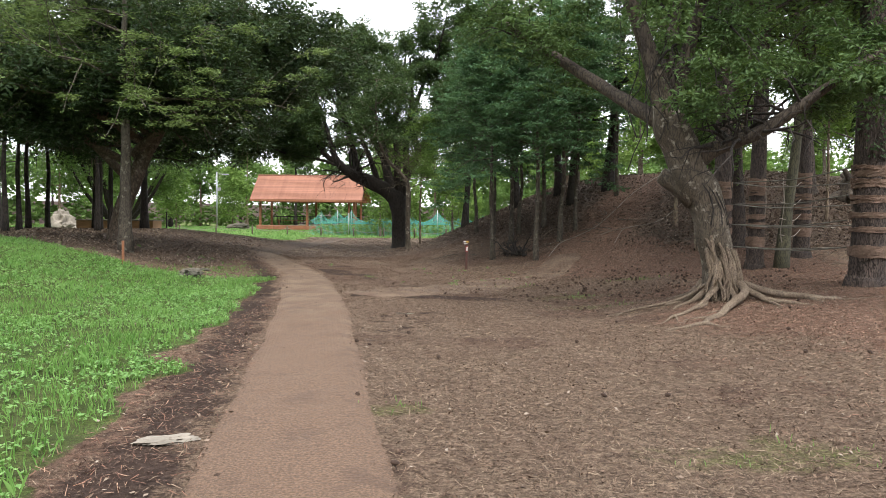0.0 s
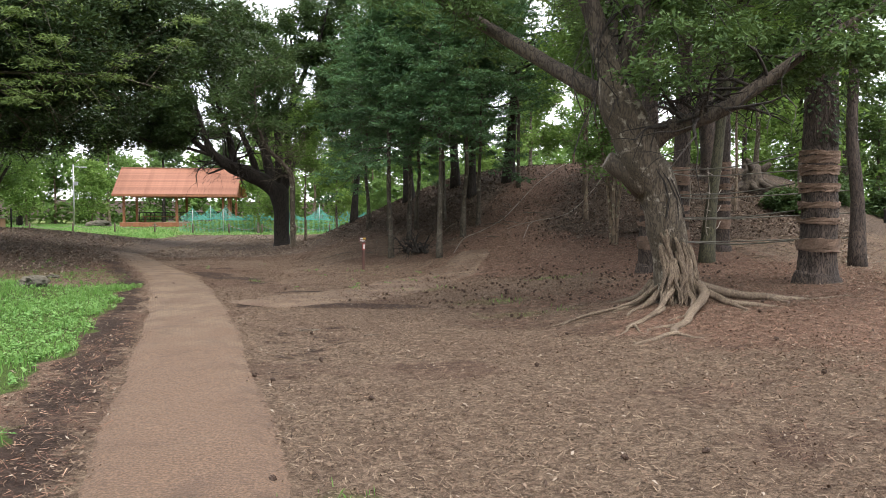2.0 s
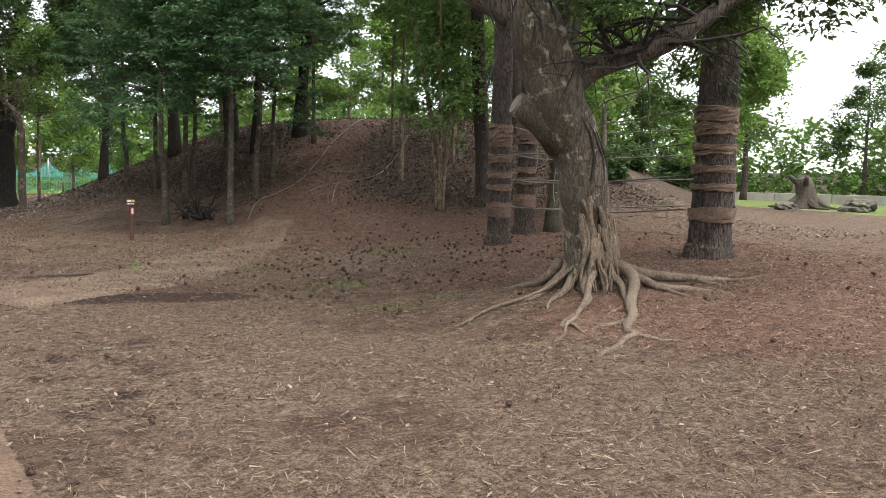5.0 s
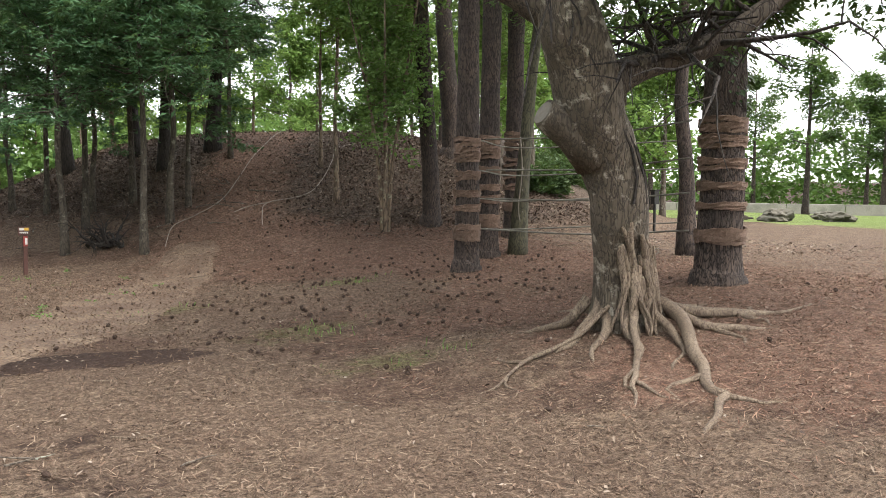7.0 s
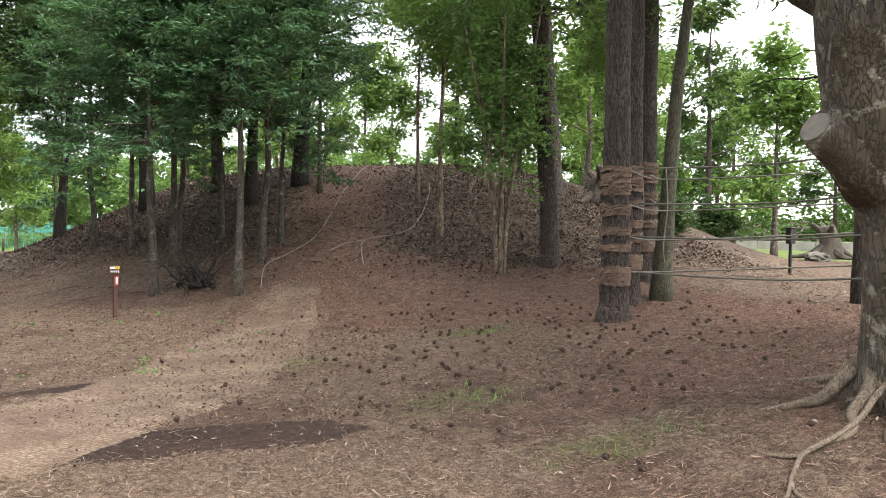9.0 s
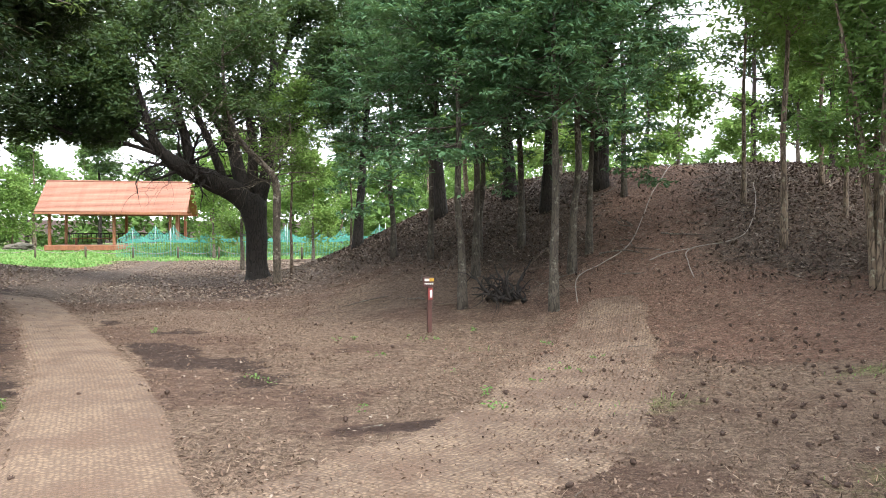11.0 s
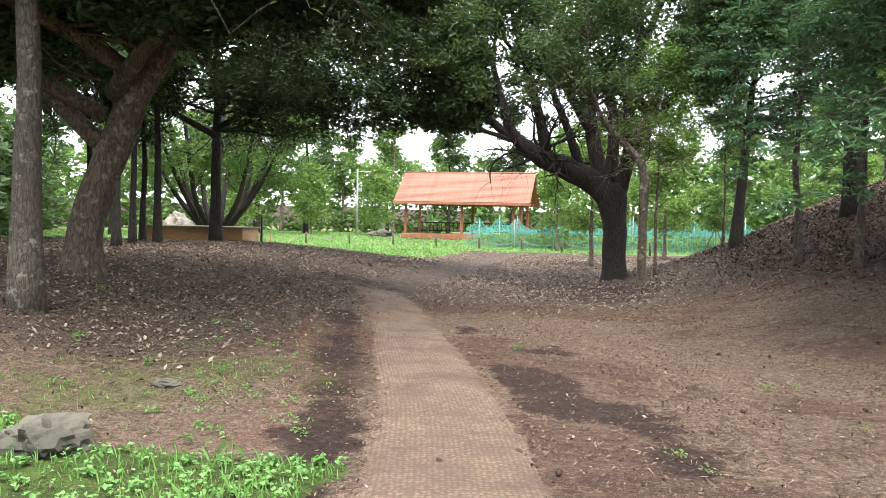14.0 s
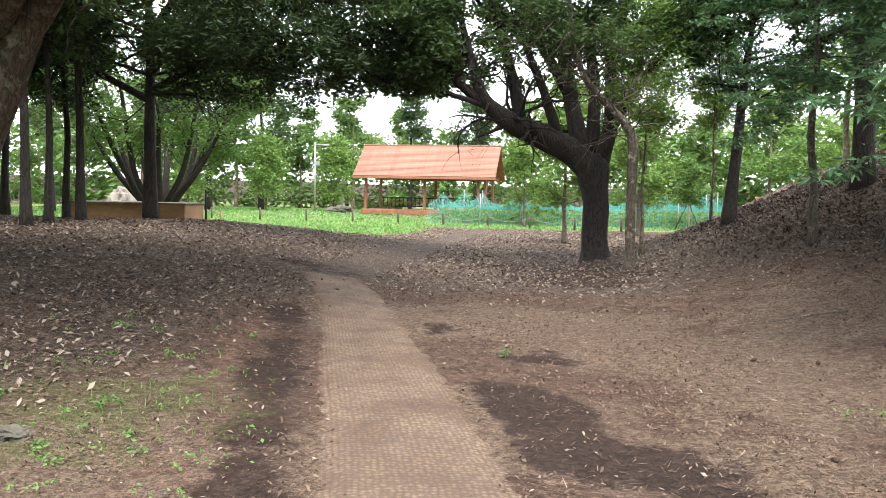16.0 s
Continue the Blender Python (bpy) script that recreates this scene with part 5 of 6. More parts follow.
# ---- netted vegetable plot ----
def net_plot():
    r = np.random.default_rng(140)
    poles = []
    for i in range(8):
        for j in range(2):
            x, y = -9.0 + 2.1 * i + r.normal(0, 0.2), 58.5 + 4.5 * j + r.normal(0, 0.2)
            poles.append((x, y))
            s = Soup()
            h = 1.75 + r.normal(0, 0.12)
            s.tube([(0, 0, -0.1), (0, 0, h)], [0.02, 0.018], 6)
            ob = mesh_object("net_pole", s.v, s.f, GALV, None, "thin pole holding up the garden net", True)
            ob.matrix_world = pose(x, y, ground_z(x, y))
            tagged(ob, category="pole", group="net poles")
    nx, ny = 190, 46
    xs, ys = np.linspace(-10.0, 6.6, nx), np.linspace(58.0, 63.6, ny)
    gx, gy = np.meshgrid(xs, ys)
    d = np.min([np.hypot(gx - px, gy - py) for px, py in poles], 0)
    z = 0.75 + 1.05 * np.exp(-d / 0.55) + 0.05 * wave_noise(gx, gy, 2.0, 5)
    z = z * step((gy - 58.0) / 0.5 + 0.05) + height(gx, gy) + 0.02
    idx = lambda j, i: (gx[j, i], gy[j, i], z[j, i])
    w = 0.006
    v, f = [], []
    for j in range(ny):
        for i in range(nx - 1):
            a, b = np.array(idx(j, i)), np.array(idx(j, i + 1))
            k = len(v)
            v += [tuple(a - [0, 0, w]), tuple(b - [0, 0, w]), tuple(b + [0, 0, w]), tuple(a + [0, 0, w])]
            f.append((k, k + 1, k + 2, k + 3))
    for i in range(nx):
        for j in range(ny - 1):
            a, b = np.array(idx(j, i)), np.array(idx(j + 1, i))
            k = len(v)
            v += [tuple(a - [w, 0, 0]), tuple(b - [w, 0, 0]), tuple(b + [w, 0, 0]), tuple(a + [w, 0, 0])]
            f.append((k, k + 1, k + 2, k + 3))
    tagged(mesh_object("garden_net", v, f, NET), "teal garden net draped over poles above a green plot", "net")
    t = Tree(141)
    for _ in range(900):
        x, y = t.r.uniform(-9.6, 6.2), t.r.uniform(58.4, 63)
        t.tips.append((Vector((x, y, ground_z(x, y) + t.r.uniform(0.1, 0.65))), Vector((0, 0, 1))))
    v, f = t.leaves(14, 0.2, 0.3, 0.4, 2.0)
    tagged(mesh_object("vegetable_plants", v, f, LEAF_LIME), "bright green leafy plants under the net", "plants", kind="stuff")


net_plot()


# ---- smaller things ----
def sign_post():
    x, y = 0.66, 21.95
    e = thing("sign_post", x, y, ground_z(x, y), "short brown post with small white and red signs", "sign", turn=8)
    part("post", box_bm((0.065, 0.065, 0.85), (0, 0, 0.36), 0.006), SIGN_BROWN, e)
    head = part("sign_board", box_bm((0.17, 0.03, 0.14), (-0.03, -0.045, 0.74), 0.004), SIGN_BROWN, e)
    part("white_plate", box_bm((0.13, 0.01, 0.035), (-0.03, -0.065, 0.775), 0), SIGN_WHITE, head)
    part("yellow_plate", box_bm((0.07, 0.008, 0.045), (0.01, -0.074, 0.775), 0), SIGN_YELLOW, head)
    part("white_plate", box_bm((0.13, 0.01, 0.03), (-0.03, -0.065, 0.715), 0), SIGN_WHITE, head)
    for k in range(4):
        part("lettering", box_bm((0.02, 0.004, 0.02), (-0.085 + 0.032 * k, -0.072, 0.71), 0), SIGN_BROWN, head)
    lower = part("picture_plate", box_bm((0.07, 0.012, 0.17), (0.0, -0.045, 0.57), 0.002), SIGN_RED, e, "small red and white plate")
    part("white_mark", box_bm((0.035, 0.006, 0.11), (0.008, -0.054, 0.57), 0), SIGN_WHITE, lower)


sign_post()


def timber_box():
    x, y = -16.0, 38.6
    e = thing("timber_box", x, y, ground_z(x, y) - 0.1, "long low timber-sided box on the leafy rise", "box", turn=5)
    part("side", box_bm((3.6, 0.06, 0.72), (0, -0.75, 0.36), 0.008), WOOD_BOX, e)
    part("side", box_bm((3.6, 0.06, 0.72), (0, 0.75, 0.36), 0.008), WOOD_BOX, e)
    part("end", box_bm((0.06, 1.44, 0.72), (1.77, 0, 0.36), 0.008), WOOD_BOX, e)
    part("end", box_bm((0.06, 1.44, 0.72), (-1.77, 0, 0.36), 0.008), WOOD_BOX, e)
    part("lid", box_bm((3.7, 1.66, 0.05), (0, 0, 0.745), 0.01), WOOD_GREY, e, "weathered pale lid")
    x, y = -13.55, 38.2
    p = part("marker_post", box_bm((0.06, 0.06, 1.15), (0, 0, 0.5), 0.008), DARK_METAL, None, "thin dark marker post beside the timber box")
    p.matrix_world = pose(x, y, ground_z(x, y))
    tagged(p, category="post")


timber_box()


def box_on_post():
    x, y = 12.9, 18.75
    e = thing("box_on_post", x, y, ground_z(x, y), "small dark box fixed on a thin post", "post box")
    part("post", box_bm((0.05, 0.05, 0.95), (0, 0, 0.4), 0.006), DARK_METAL, e)
    box = part("box", box_bm((0.17, 0.12, 0.3), (0, 0, 0.78), 0.012), DARK_METAL, e)
    part("lid", box_bm((0.2, 0.15, 0.03), (0, 0, 0.945), 0.008), DARK_METAL, box)


box_on_post()


def lamp_post():
    x, y = -20.9, 72.0
    e = thing("lamp_post", x, y, ground_z(x, y), "tall pale lamp post on the far lawn", "lamp post")
    s = Soup()
    s.tube([(0, 0, -0.1), (0, 0, 2.5), (0, 0, 5.2)], [0.08, 0.065, 0.05], 10)
    mesh_object("pole", s.v, s.f, GALV, e, "", True)
    part("arm", box_bm((0.9, 0.05, 0.05), (0.45, 0, 5.0), 0.01), GALV, e)
    part("lamp_head", box_bm((0.45, 0.2, 0.1), (0.85, 0, 4.97), 0.02), GALV, e)
    part("box", box_bm((0.3, 0.2, 0.3), (0.2, 0, 3.6), 0.02), GALV, e)


lamp_post()


def rock(x, y, size, mat, label, seed, turn=0.0, group=""):
    bm = bmesh.new()
    bmesh.ops.create_icosphere(bm, subdivisions=4, radius=1.0)
    off = Vector((seed * 3.1, seed * 1.7, seed * 0.9))
    for v in bm.verts:
        p = v.co.copy()
        k = 1.1 + 0.4 * noise.noise(p * 1.2 + off) - 0.45 * abs(noise.noise(p * 1.9 + off)) + 0.18 * noise.noise(p * 3.6 + off) + 0.08 * noise.noise(p * 9 + off)
        v.co = Vector((p.x * size[0], p.y * size[1], p.z * size[2])) * k
    ob = part("rock", bm, mat, None, label)
    ob.matrix_world = pose(x, y, ground_z(x, y) + size[2] * 0.25, 0, 0, turn)
    return tagged(ob, category="rock", group=group)


rock(-5.8, 17.85, (0.27, 0.24, 0.17), ROCK, "mossy grey rock half sunk in the leafy ground", 1, 20)
rock(-1.8, 5.05, (0.17, 0.10, 0.03), ROCK_PALE, "flat pale stone bedded beside the mat path", 2, 25)
rock(-6.0, 19.6, (0.12, 0.08, 0.06), ROCK, "small grey stone among the weeds", 3)
for k, (x, y, s) in enumerate(((-28.6, 60.0, 0.8), (-27.2, 60.3, 0.5), (-29.6, 60.8, 1.0), (-27.9, 59.2, 0.4))):
    rock(x, y, (s, s * 0.8, s * (1.3 if k == 2 else 0.7)), ROCK_PALE, "pale boulder in a rock pile by the woods", 5 + k, 40 * k, "rock pile")
rock(-18.5, 70.5, (1.0, 0.6, 0.4), ROCK, "low grey boulder on the far lawn", 11)
rock(7.0, 55.5, (1.4, 0.8, 0.7), ROCK, "dark boulder beside the orange trestle", 12)
for k, (x, y, s) in enumerate(((23.5, 25.0, 0.4), (25.5, 23.6, 0.6), (27.5, 22.4, 0.5), (29.0, 23.5, 0.45))):
    rock(x, y, (s * 1.3, s, s * 0.6), ROCK, "grey garden boulder at the field's edge", 20 + k, 35 * k, "garden boulders")


def staked_tree():
    t = broadleaf(170, 3.2, 0.035, 1.4, 0.9, kids=4, level=1)
    e = t.place("staked_young_tree", 3.7, 56.5, "young tree held by three timber props", "tree", BARK_GREY, LEAF_MID, dict(per_tip=10, size=0.14, radius=0.25, flat=0.5))
    for k in range(3):
        a = k * 2.09 + 0.4
        s = Soup()
        s.tube([(0.75 * math.cos(a), 0.75 * math.sin(a), -0.05), (0.06 * math.cos(a), 0.06 * math.sin(a), 1.35)], [0.035, 0.03], 7)
        mesh_object("prop", s.v, s.f, WOOD_GREY, e, "", True)


staked_tree()


def trestle():
    x, y = 7.7, 57.5
    e = thing("orange_trestle", x, y, ground_z(x, y), "orange painted timber trestle with crossed legs", "trestle", turn=-10)
    for px, lean in ((-0.55, 14), (-0.3, -14), (0.35, 16), (0.75, -16)):
        part("leg", box_bm((0.16, 0.16, 1.5), (px, 0, 0.75), 0.02, rot=Matrix.Rotation(radians(lean), 4, "Y")), WOOD_ORANGE, e)
    part("crossbar", box_bm((1.5, 0.14, 0.16), (0.1, 0.0, 0.75), 0.02), WOOD_ORANGE, e)


trestle()


def cable(name, pts, radius, mat, label, category, group=""):
    s = Soup()
    line = smooth_path(pts, 6)
    s.tube(line, [radius] * len(line), 6, 0.15)
    return tagged(mesh_object(name, s.v, s.f, mat, None, label, True), category=category, group=group)


def on_ground(points, lift=0.03):
    fine = smooth_path(points, 8)
    return [(p[0], p[1], ground_z(p[0], p[1]) + lift) for p in fine]


cable("track_rope", on_ground([(3.0, 22.0), (3.35, 22.9), (3.63, 23.2), (4.0, 23.3), (4.67, 23.66), (5.41, 24.6), (6.15, 25.65), (7.07, 26.85), (8.0, 28.2)]), 0.0085, ROPE, "pale rope lying along the climbing track", "rope", "track ropes")
cable("track_rope", on_ground([(4.75, 21.6), (5.0, 22.2), (5.29, 22.64), (6.12, 22.53), (6.82, 23.15), (7.56, 24.14), (8.28, 25.21), (9.2, 25.63), (10.2, 26.6)]), 0.0085, ROPE, "pale rope lying along the climbing track", "rope", "track ropes")
cable("track_rope", on_ground([(4.6, 22.75), (4.95, 22.8), (5.29, 22.66)]), 0.009, ROPE, "short pale rope end on the climbing track", "rope", "track ropes")
for h in (1.95, 1.5, 1.08, 0.62):
    a, b, c = (5.85, 16.4), (7.4, 17.05), (7.0, 12.85)
    d = (9.45, 15.2)
    za, zb = ground_z(*a), ground_z(*c)
    cable("tree_rope", [(a[0] + 0.2, a[1] - 0.2, za + h), ((a[0] + c[0]) / 2 + 0.15, (a[1] + c[1]) / 2, (za + zb) / 2 + h - 0.06), (c[0] - 0.2, c[1] + 0.3, zb + h)], 0.012, ROPE_DARK, "weathered rope strung between wrapped pines", "rope", "tree ropes")
    cable("tree_rope", [(a[0] + 0.2, a[1], za + h), (b[0], b[1] - 0.2, za + h - 0.05), (d[0], d[1], zb + h - 0.02)], 0.012, ROPE_DARK, "weathered rope strung between wrapped pines", "rope", "tree ropes")


def rope_strand(points, label):
    cable("rope_strand", points, 0.009, ROPE, label, "rope", "rope strands")


for k, (x, y) in enumerate(((7.02, 17.1), (7.35, 16.95))):
    z = ground_z(x, y)
    rope_strand([(x, y, z + 1.95), (x + 0.03, y - 0.02, z + 1.4), (x - 0.02, y, z + 0.8), (x + 0.02, y, z + (0.55 if k % 2 else 0.03))], "pale rope strand hanging among wrapped pines")
for h in (1.85, 1.45, 1.1, 0.75):
    z = ground_z(7.0, 17.0)
    rope_strand([(7.2, 16.7, z + h), (7.8, 17.4, z + h - 0.04), (8.3, 18.15, z + h + 0.1)], "pale rope rung between wrapped pines")


def stake(x, y, tall, label):
    ob = part("stake", box_bm((0.05, 0.05, tall + 0.2), (0, 0, tall / 2 - 0.1), 0.006), WOOD_RED, None, label)
    ob.matrix_world = pose(x, y, ground_z(x, y))
    tagged(ob, category="stake", group="stakes")


stake(-7.6, 18.5, 0.55, "short reddish timber stake at the lawn's edge")
for x, y in ((-18.6, 50.4), (-19.0, 49.4)):
    stake(x, y, 0.7, "dark timber stake at the far lawn's edge")


def root_clump(x, y):
    t = Tree(150, 6)
    for k in range(22):
        a = t.r.uniform(0, 6.28)
        t.branch((t.r.normal(0, 0.15), t.r.normal(0, 0.1), 0.05), (math.cos(a), math.sin(a) * 0.6, t.r.uniform(0.1, 1.0)), t.r.uniform(0.4, 0.8), 0.035, 1, droop=0.2, kids=3, bend=0.35)
    ob = mesh_object("root_clump", t.twig.v, t.twig.f, BARK_DARK, None, "tangled dark stump and roots on the bank", True)
    ob.matrix_world = pose(x, y, ground_z(x, y))
    tagged(ob, category="stump")


root_clump(2.2, 22.9)


def stump(x, y, radius, tall, seed):
    r = np.random.default_rng(seed)
    s = Soup()
    s.tube([(0, 0, -0.1), (0, 0, 0.12), (0.02, 0, tall * 0.4), (0.05, 0.02, tall * 0.75), (0.1, 0.03, tall)], [radius * 1.5, radius * 1.1, radius * 0.85, radius * 0.75, radius * 0.5], 20, 0.6)
    for k in range(8):  # spreading roots
        a, n = k * 0.785 + r.normal(0, 0.2), radius * r.uniform(1.8, 3.0)
        s.tube([(math.cos(a + 0.1 * i) * (0.3 * radius + n * i / 5), math.sin(a + 0.1 * i) * (0.3 * radius + n * i / 5), tall * 0.45 * (1 - i / 5) ** 2.2 + 0.03) for i in range(6)], [radius * 0.3 * (1 - i / 6.5) for i in range(6)], 8, 0.3)
    for k in range(4):  # broken branch stubs
        a = r.uniform(0, 6.28)
        d = Vector((math.cos(a), math.sin(a), 0.8)) * radius * r.uniform(0.9, 1.3)
        s.tube([Vector((0.05, 0, tall * 0.65)) + d * u for u in (0.0, 0.6, 1.0)], [radius * 0.32, radius * 0.25, radius * 0.16], 8, 0.3)
    ob = mesh_object("tree_stump", s.v, s.f, BARK_LIMB, None, "old gnarled tree stump with spreading roots", True)
    ob.matrix_world = pose(x, y, ground_z(x, y), 0, 0, seed * 40)
    tagged(ob, category="stump", group="stumps")


stump(12.4, 23.7, 0.42, 0.75, 1)
stump(26.0, 26.2, 0.5, 1.2, 4)


# far low wall and clipped shrubs beyond the field
def low_wall():
    e = thing("low_wall", 52, 33, 0, "long low grey boundary wall beyond the field", "wall", turn=-58)
    e["kind"] = "structure"
    for k in range(16):
        part("wall_panel", box_bm((3.6, 0.25, 0.95), (-29 + 3.64 * k, 0, 0.35), 0.02), CONCRETE, e)


low_wall()


def shrub(seed, x, y, size, mat, label):
    t = Tree(seed, 5)
    for k in range(12):
        a = k * 0.52
        t.branch((0, 0, 0), (math.cos(a), math.sin(a), 1.1), 0.7 * size, 0.02, 1, kids=4)
    t.place("shrub", x, y, label, "shrub", BARK_GREY, mat, dict(per_tip=14, size=0.11 * size + 0.03, radius=0.22 * size, flat=0.4), "shrubs")


for k, (x, y, s) in enumerate(((12.2, 21.8, 0.9), (15.5, 24.5, 1.0), (17.0, 24.0, 1.1), (20.5, 27.5, 1.2), (18.5, 28.5, 1.1))):
    shrub(160 + k, x, y, s, LEAF_OAK, "small dense green shrub at the field's edge")


# ---- loose cover of the ground ----
def scatter(n, x_range, y_range, weight, seed):
    r = np.random.default_rng(seed)
    x, y = r.uniform(*x_range, n), r.uniform(*y_range, n)
    keep = r.random(n) < weight(x, y)
    return x[keep], y[keep], r


def strips(name, x, y, r, length, width, mat, label, category, rise=0.02, lift=0.006):
    n = len(x)
    a, l = r.uniform(0, 6.28, n), length * r.uniform(0.5, 1.4, n)
    z = height(x, y) + rough_ground(x, y) + lift
    d = np.stack([np.cos(a) * l / 2, np.sin(a) * l / 2, r.normal(0, rise, n)], 1)
    s = np.stack([-np.sin(a), np.cos(a), r.normal(0, 0.4, n)], 1) * (width * r.uniform(0.6, 1.4, n) / 2)[:, None]
    c = np.stack([x, y, z + np.abs(d[:, 2]) * 0.8], 1)
    v = np.stack([c - d - s, c - d + s, c + d + s * 0.4, c + d - s * 0.4], 1).reshape(-1, 3)
    tagged(mesh_object(name, v, np.arange(n * 4).reshape(-1, 4), mat), label, category, kind="stuff")


def scraps(name, x, y, r, size, mat, label, category, curl=0.35):
    n = len(x)
    a, s = r.uniform(0, 6.28, n), size * r.uniform(0.5, 1.4, n)
    z = height(x, y) + rough_ground(x, y) + 0.012
    tilt = r.normal(0, curl, (n, 2))
    d = np.stack([np.cos(a), np.sin(a), tilt[:, 0]], 1) * (s / 2)[:, None]
    w = np.stack([-np.sin(a), np.cos(a), tilt[:, 1]], 1) * (s * 0.24)[:, None]
    c = np.stack([x, y, z + np.abs(tilt).sum(1) * s * 0.25], 1)
    up = np.zeros((n, 3))
    up[:, 2] = s * r.uniform(0.0, 0.16, n)
    v = np.stack([c - d, c + w + up, c + d, c - w + up], 1).reshape(-1, 3)
    tagged(mesh_object(name, v, np.arange(n * 4).reshape(-1, 4), mat), label, category, kind="stuff")


def on_mat(x, y):
    return np.abs(x - path_x(y)) < 0.55


x, y, r = scatter(300000, (-3, 9), (1.5, 22), lambda x, y: np.where(on_mat(x, y), 0.05, 1) * masks(x, y)["thatch"] * (1 - masks(x, y)["dark_soil_shade"] * 0.8) * (1 - masks(x, y)["lawn"]) * np.where(y > 15, 0.45, 1), 201)
strips("dry_grass", x, y, r, 0.055, 0.0045, STRAW, "dry pale grass thatch lying on earth", "dry grass", 0.007)
x, y, r = scatter(190000, (-3, 13), (3, 25), lambda x, y: np.where(on_mat(x, y), 0.04, 1) * masks(x, y)["needle"] * (1 - masks(x, y)["lawn"]), 202)
strips("pine_needles", x, y, r, 0.065, 0.005, NEEDLES, "reddish fallen pine needles", "pine needles", 0.008)
x, y, r = scatter(210000, (-18, 14), (14, 52), lambda x, y: np.where(on_mat(x, y), 0.1, 1) * masks(x, y)["litter"] * (1 - lawn_mask(x, y)), 203)
scraps("leaf_litter", x, y, r, 0.06, DEAD_LEAF, "brown and pale dead leaves", "leaf litter")
x, y, r = scatter(26000, (-9, 12), (2.5, 26), lambda x, y: 0.4 + 0.6 * masks(x, y)["needle"], 204)
scraps("scattered_leaves", x, y, r, 0.034, DEAD_LEAF, "scattered dead leaves and bark scraps", "leaf litter")


x, y, r = scatter(90000, (-8.5, 4.5), (14.5, 28), lambda x, y: np.where(on_mat(x, y), 0.25, 1) * (1 - lawn_mask(x, y)) * (1 - 0.9 * masks(x, y)["dark_soil_shade"]) * (0.35 + 0.65 * step(0.5 + wave_noise(x, y, 1.7, 61))), 211)
scraps("ground_crumbs", x, y, r, 0.026, CRUMB, "small brown crumbs of leaf and bark on the earth", "leaf litter", 0.5)
x, y, r = scatter(60000, (-3, 8), (2.5, 15), lambda x, y: np.where(on_mat(x, y), 0.3, 1) * (1 - lawn_mask(x, y)) * (1 - 0.9 * masks(x, y)["dark_soil_shade"]) * (0.35 + 0.65 * step(0.5 + wave_noise(x, y, 1.9, 62))), 212)
scraps("ground_crumbs", x, y, r, 0.02, CRUMB, "small brown crumbs of leaf and bark on the earth", "leaf litter", 0.5)


x, y, r = scatter(9000, (-1, 13), (17, 34), lambda x, y: step((height(x, y) - 0.45) / 0.5) * (1 - np.exp(-((x - np.interp(y, [19, 23, 28, 34], [2.6, 4.6, 7.6, 9.6])) / 2.0) ** 2)), 213)
strips("fallen_twigs", x, y, r, 0.32, 0.014, TWIG, "grey and brown fallen twigs strewn over the slope", "twigs", 0.03, 0.02)
x, y, r = scatter(60000, (-1, 13), (19, 36), lambda x, y: step((height(x, y) - 0.5) / 0.6) * (1 - 0.8 * np.exp(-((x - np.interp(y, [19, 23, 28, 34], [2.6, 4.6, 7.6, 9.6])) / 2.0) ** 2)), 214)
scraps("slope_leaves", x, y, r, 0.06, LITTER_DARK, "dark curled dead leaves on the mound", "leaf litter", 0.6)


def blades(name, x, y, r, tall, width, mat, label, category, bend=0.5):
    n = len(x)
    a, h = r.uniform(0, 6.28, n), tall * r.uniform(0.4, 1.4, n) * (1 + 0.7 * np.clip(wave_noise(x, y, 4.0, 55), -0.7, 1.2))
    base = np.stack([x, y, height(x, y) + rough_ground(x, y)], 1)
    lean = np.stack([np.cos(a), np.sin(a), np.zeros(n)], 1) * (h * bend * r.uniform(0.2, 1.4, n))[:, None]
    s = np.stack([-np.sin(a), np.cos(a), np.zeros(n)], 1) * (width / 2)
    up = np.zeros((n, 3))
    up[:, 2] = h
    v = np.stack([base - s, base + s, base + lean * 0.4 + up * 0.65 + s * 0.7, base + lean + up, base + lean * 0.4 + up * 0.65 - s * 0.7], 1).reshape(-1, 3)
    tagged(mesh_object(name, v, np.arange(n * 5).reshape(-1, 5), mat), label, category, kind="stuff")


near_lawn = lambda x, y: step((lawn_mask(x, y) - 0.45) * 4)
x, y, r = scatter(70000, (-13, -1.3), (2.5, 20.5), lambda x, y: near_lawn(x, y) * (0.35 + 0.65 * step(0.6 + 0.8 * wave_noise(x, y, 3.1, 33))), 205)
blades("lawn_grass", x, y, r, 0.075, 0.009, GRASS, "bright green short grass of the lawn", "grass")
x, y, r = scatter(95000, (-13, -1.3), (2.5, 20.5), lambda x, y: near_lawn(x, y) * step(0.75 + 0.6 * wave_noise(x, y, 1.3, 31)), 206)
t = Tree(207)
t.tips = [(Vector((a, b, ground_z(a, b) + 0.045)), Vector((0, 0, 1))) for a, b in zip(x[::2], y[::2])]
v, f = t.leaves(3.2, 0.036, 0.042, 0.85, 1.1)
tagged(mesh_object("clover", v, f, CLOVER), "low clover leaves among the lawn grass", "clover", kind="stuff")
# clover's paler green carries the far lawn's brightness
x, y, r = scatter(60000, (-40, 12), (40, 80), lambda x, y: lawn_mask(x, y), 208)
blades("far_lawn_grass", x, y, r, 0.08, 0.1, CLOVER, "sunlit bright green grass of the far lawn", "grass")
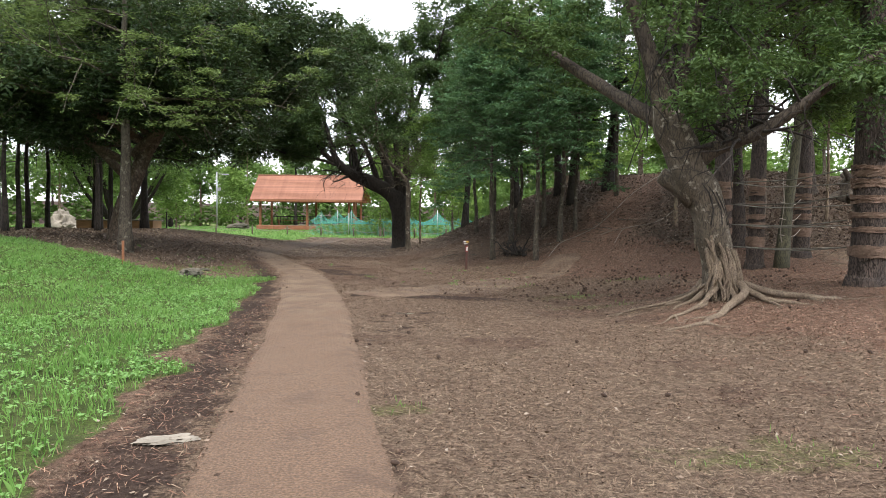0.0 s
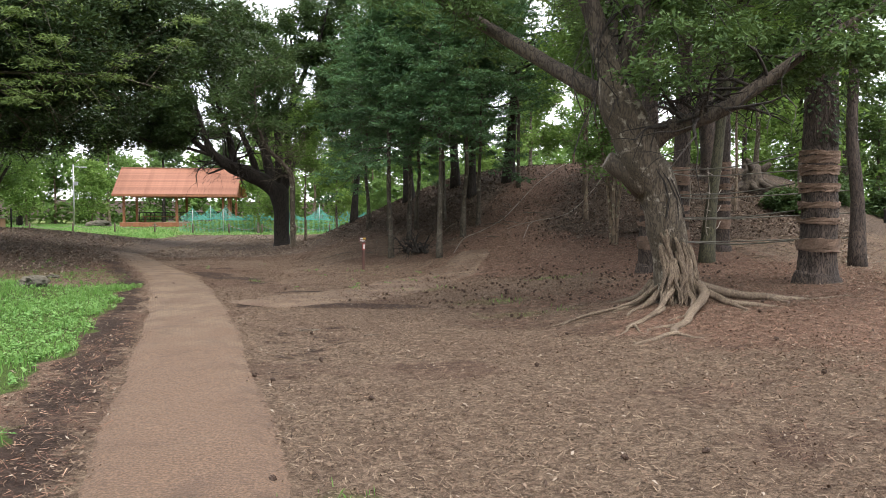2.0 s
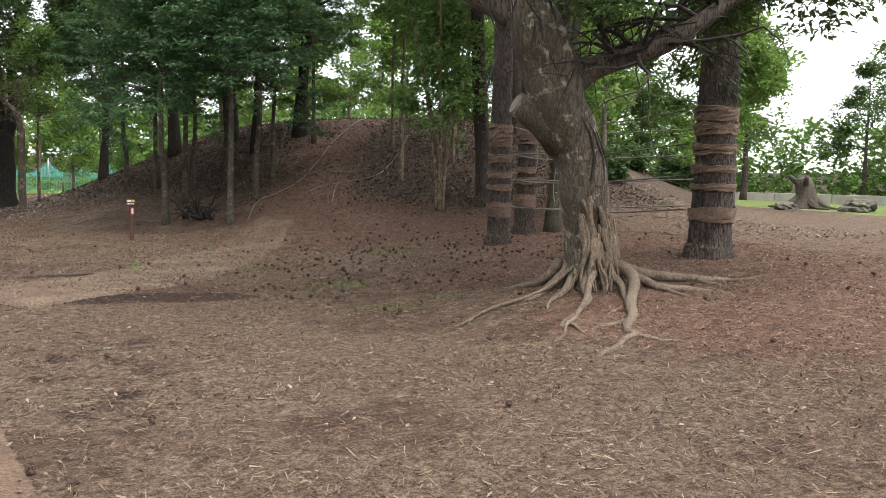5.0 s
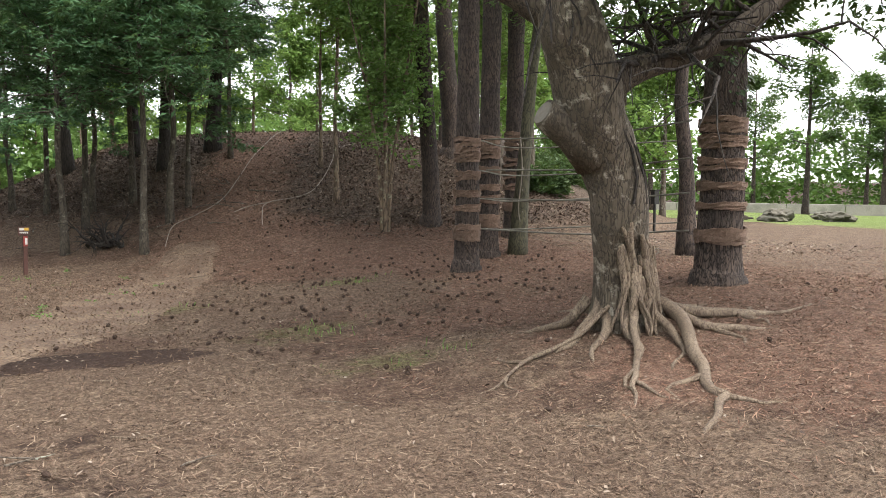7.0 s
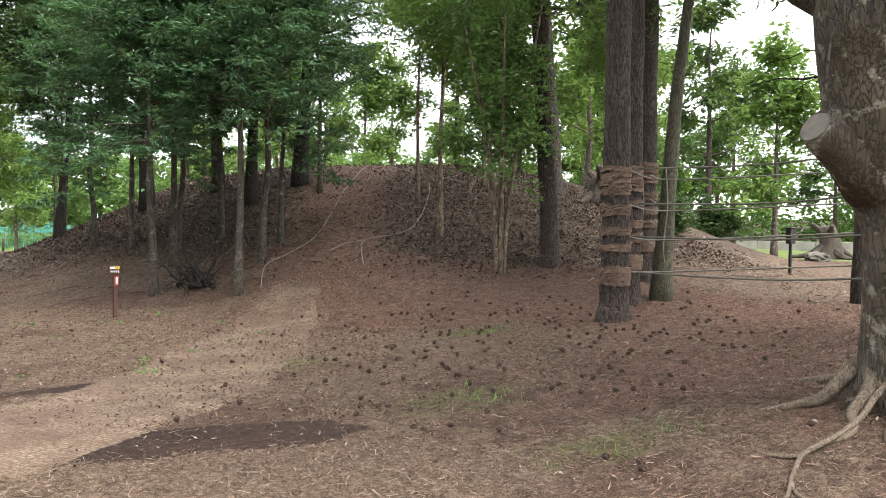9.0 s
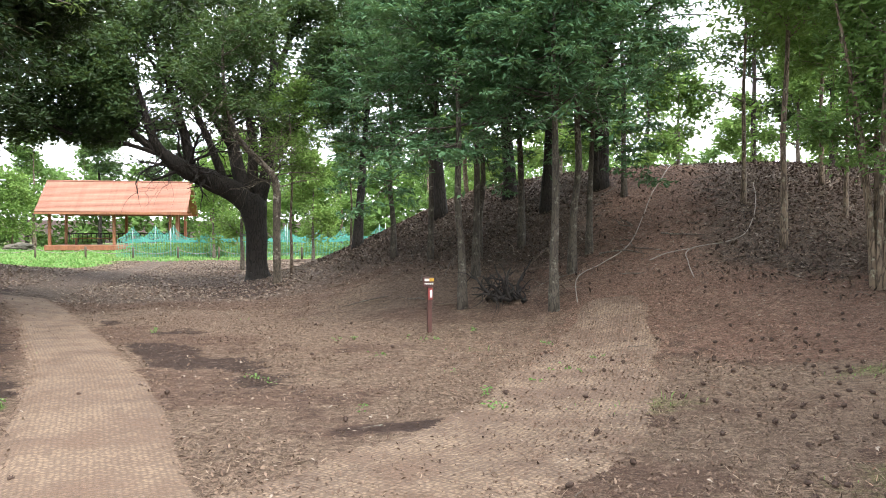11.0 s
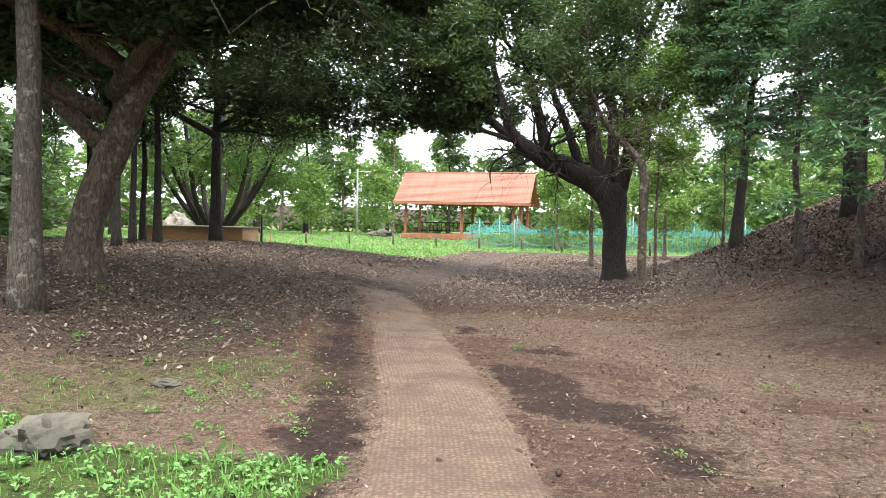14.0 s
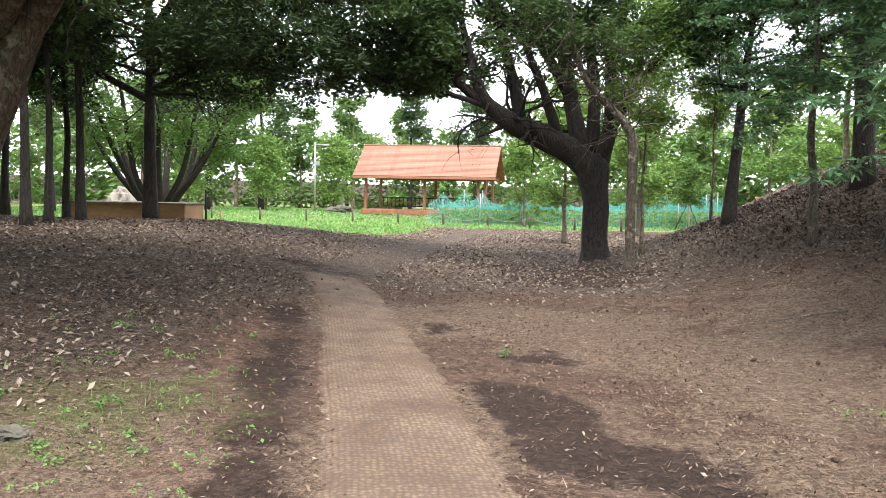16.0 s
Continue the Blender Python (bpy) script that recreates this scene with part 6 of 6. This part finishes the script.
x, y, r = scatter(60000, (-9, 8), (3, 26), lambda x, y: step(masks(x, y)["moss"] * 1.4 - 0.25) * 0.6 * step(0.5 + wave_noise(x, y, 5.0, 71)), 209)
blades("grass_tufts", x, y, r, 0.045, 0.006, GRASS, "sparse green grass tufts on bare earth", "grass")


# ---- weeds, sticks ----
def weeds():
    t = Tree(220)
    n = 0
    while n < 75:
        x, y = (t.r.normal(-5.6, 1.3), t.r.normal(20.0, 1.9)) if n < 60 else (t.r.uniform(-2.5, 2.5), t.r.uniform(17, 23))
        if abs(x - path_x(y)) < 0.9:
            continue
        n += 1
        for k in range(int(t.r.integers(3, 9))):
            t.tips.append((Vector((x + t.r.normal(0, 0.06), y + t.r.normal(0, 0.06), ground_z(x, y) + t.r.uniform(0.01, 0.07))), Vector((0, 0, 1))))
    v, f = t.leaves(5, 0.03, 0.04, 0.6, 1.7)
    tagged(mesh_object("weeds", v, f, WEED), "small leafy weeds on bare earth", "weeds", kind="stuff")


weeds()


def sticks():
    r = np.random.default_rng(221)
    for k in range(64):
        if k < 34:
            x, y = r.uniform(0.5, 5.5), r.uniform(22.5, 29)
        elif k < 44:
            x, y = r.uniform(7.5, 12), r.uniform(15, 22)
        else:
            x, y = r.uniform(-1.5, 7), r.uniform(5, 20)
        n, a = 6, r.uniform(0, 6.28)
        tall = r.uniform(0.5, 1.6) if k < 44 else r.uniform(0.12, 0.4)
        pts = []
        px, py = x, y
        for i in range(n):
            pts.append((px, py, ground_z(px, py) + 0.02 + (0.03 * math.sin(i + k) if k < 44 else 0)))
            a += r.normal(0, 0.2)
            px, py = px + math.cos(a) * tall / n, py + math.sin(a) * tall / n
        s = Soup()
        w = r.uniform(0.008, 0.02) if k < 44 else r.uniform(0.004, 0.008)
        s.tube(pts, [w * (1 - 0.12 * i) for i in range(n)], 5, 0.1)
        tagged(mesh_object("stick", s.v, s.f, BARK_ROOT if k % 3 == 0 else BARK_GREY), "dry fallen stick lying on the ground", "stick", "fallen sticks")


sticks()


# ---- pine cones ----
def pine_cones():
    r = np.random.default_rng(210)
    s = Soup()
    s.tube([(0, 0, 0.0), (0, 0, 0.012), (0, 0, 0.03), (0, 0, 0.045), (0, 0, 0.055)], [0.008, 0.016, 0.018, 0.012, 0.003], 9, 0)
    for k in range(26):
        a, h = k * 2.4, 0.008 + 0.0016 * k
        w = 0.020 * math.sin(math.pi * (0.22 + 0.7 * k / 26))
        n0 = len(s.v)
        for da, rr, dz in ((-0.3, 0.5, 0), (0.3, 0.5, 0), (0.22, 1.25, 0.006), (-0.22, 1.25, 0.006)):
            s.v.append((w * rr * math.cos(a + da), w * rr * math.sin(a + da), h + dz))
        s.f.append((n0, n0 + 1, n0 + 2, n0 + 3))
    first = None
    spots = []
    while len(spots) < 280:
        if len(spots) < 215:
            x, y = r.normal(4.4, 1.7), r.normal(16.0, 1.9)
        else:
            x, y = r.uniform(-3.5, 7.5), r.uniform(4, 24)
        if masks(np.array([x]), np.array([y]))["lawn"][0] < 0.1 and math.hypot(x - 4.15, y - 12.02) > 0.6:
            spots.append((x, y))
    for x, y in spots:
        m = pose(x, y, ground_z(x, y) + 0.018, r.uniform(50, 110), r.uniform(-20, 20), r.uniform(0, 360))
        if first is None:
            first = mesh_object("pine_cone", s.v, s.f, CONE)
            first.matrix_world = m
            tagged(first, "dark brown open pine cone lying on the ground", "pine cone", "fallen pine cones")
        else:
            copy_thing(first, m)


pine_cones()
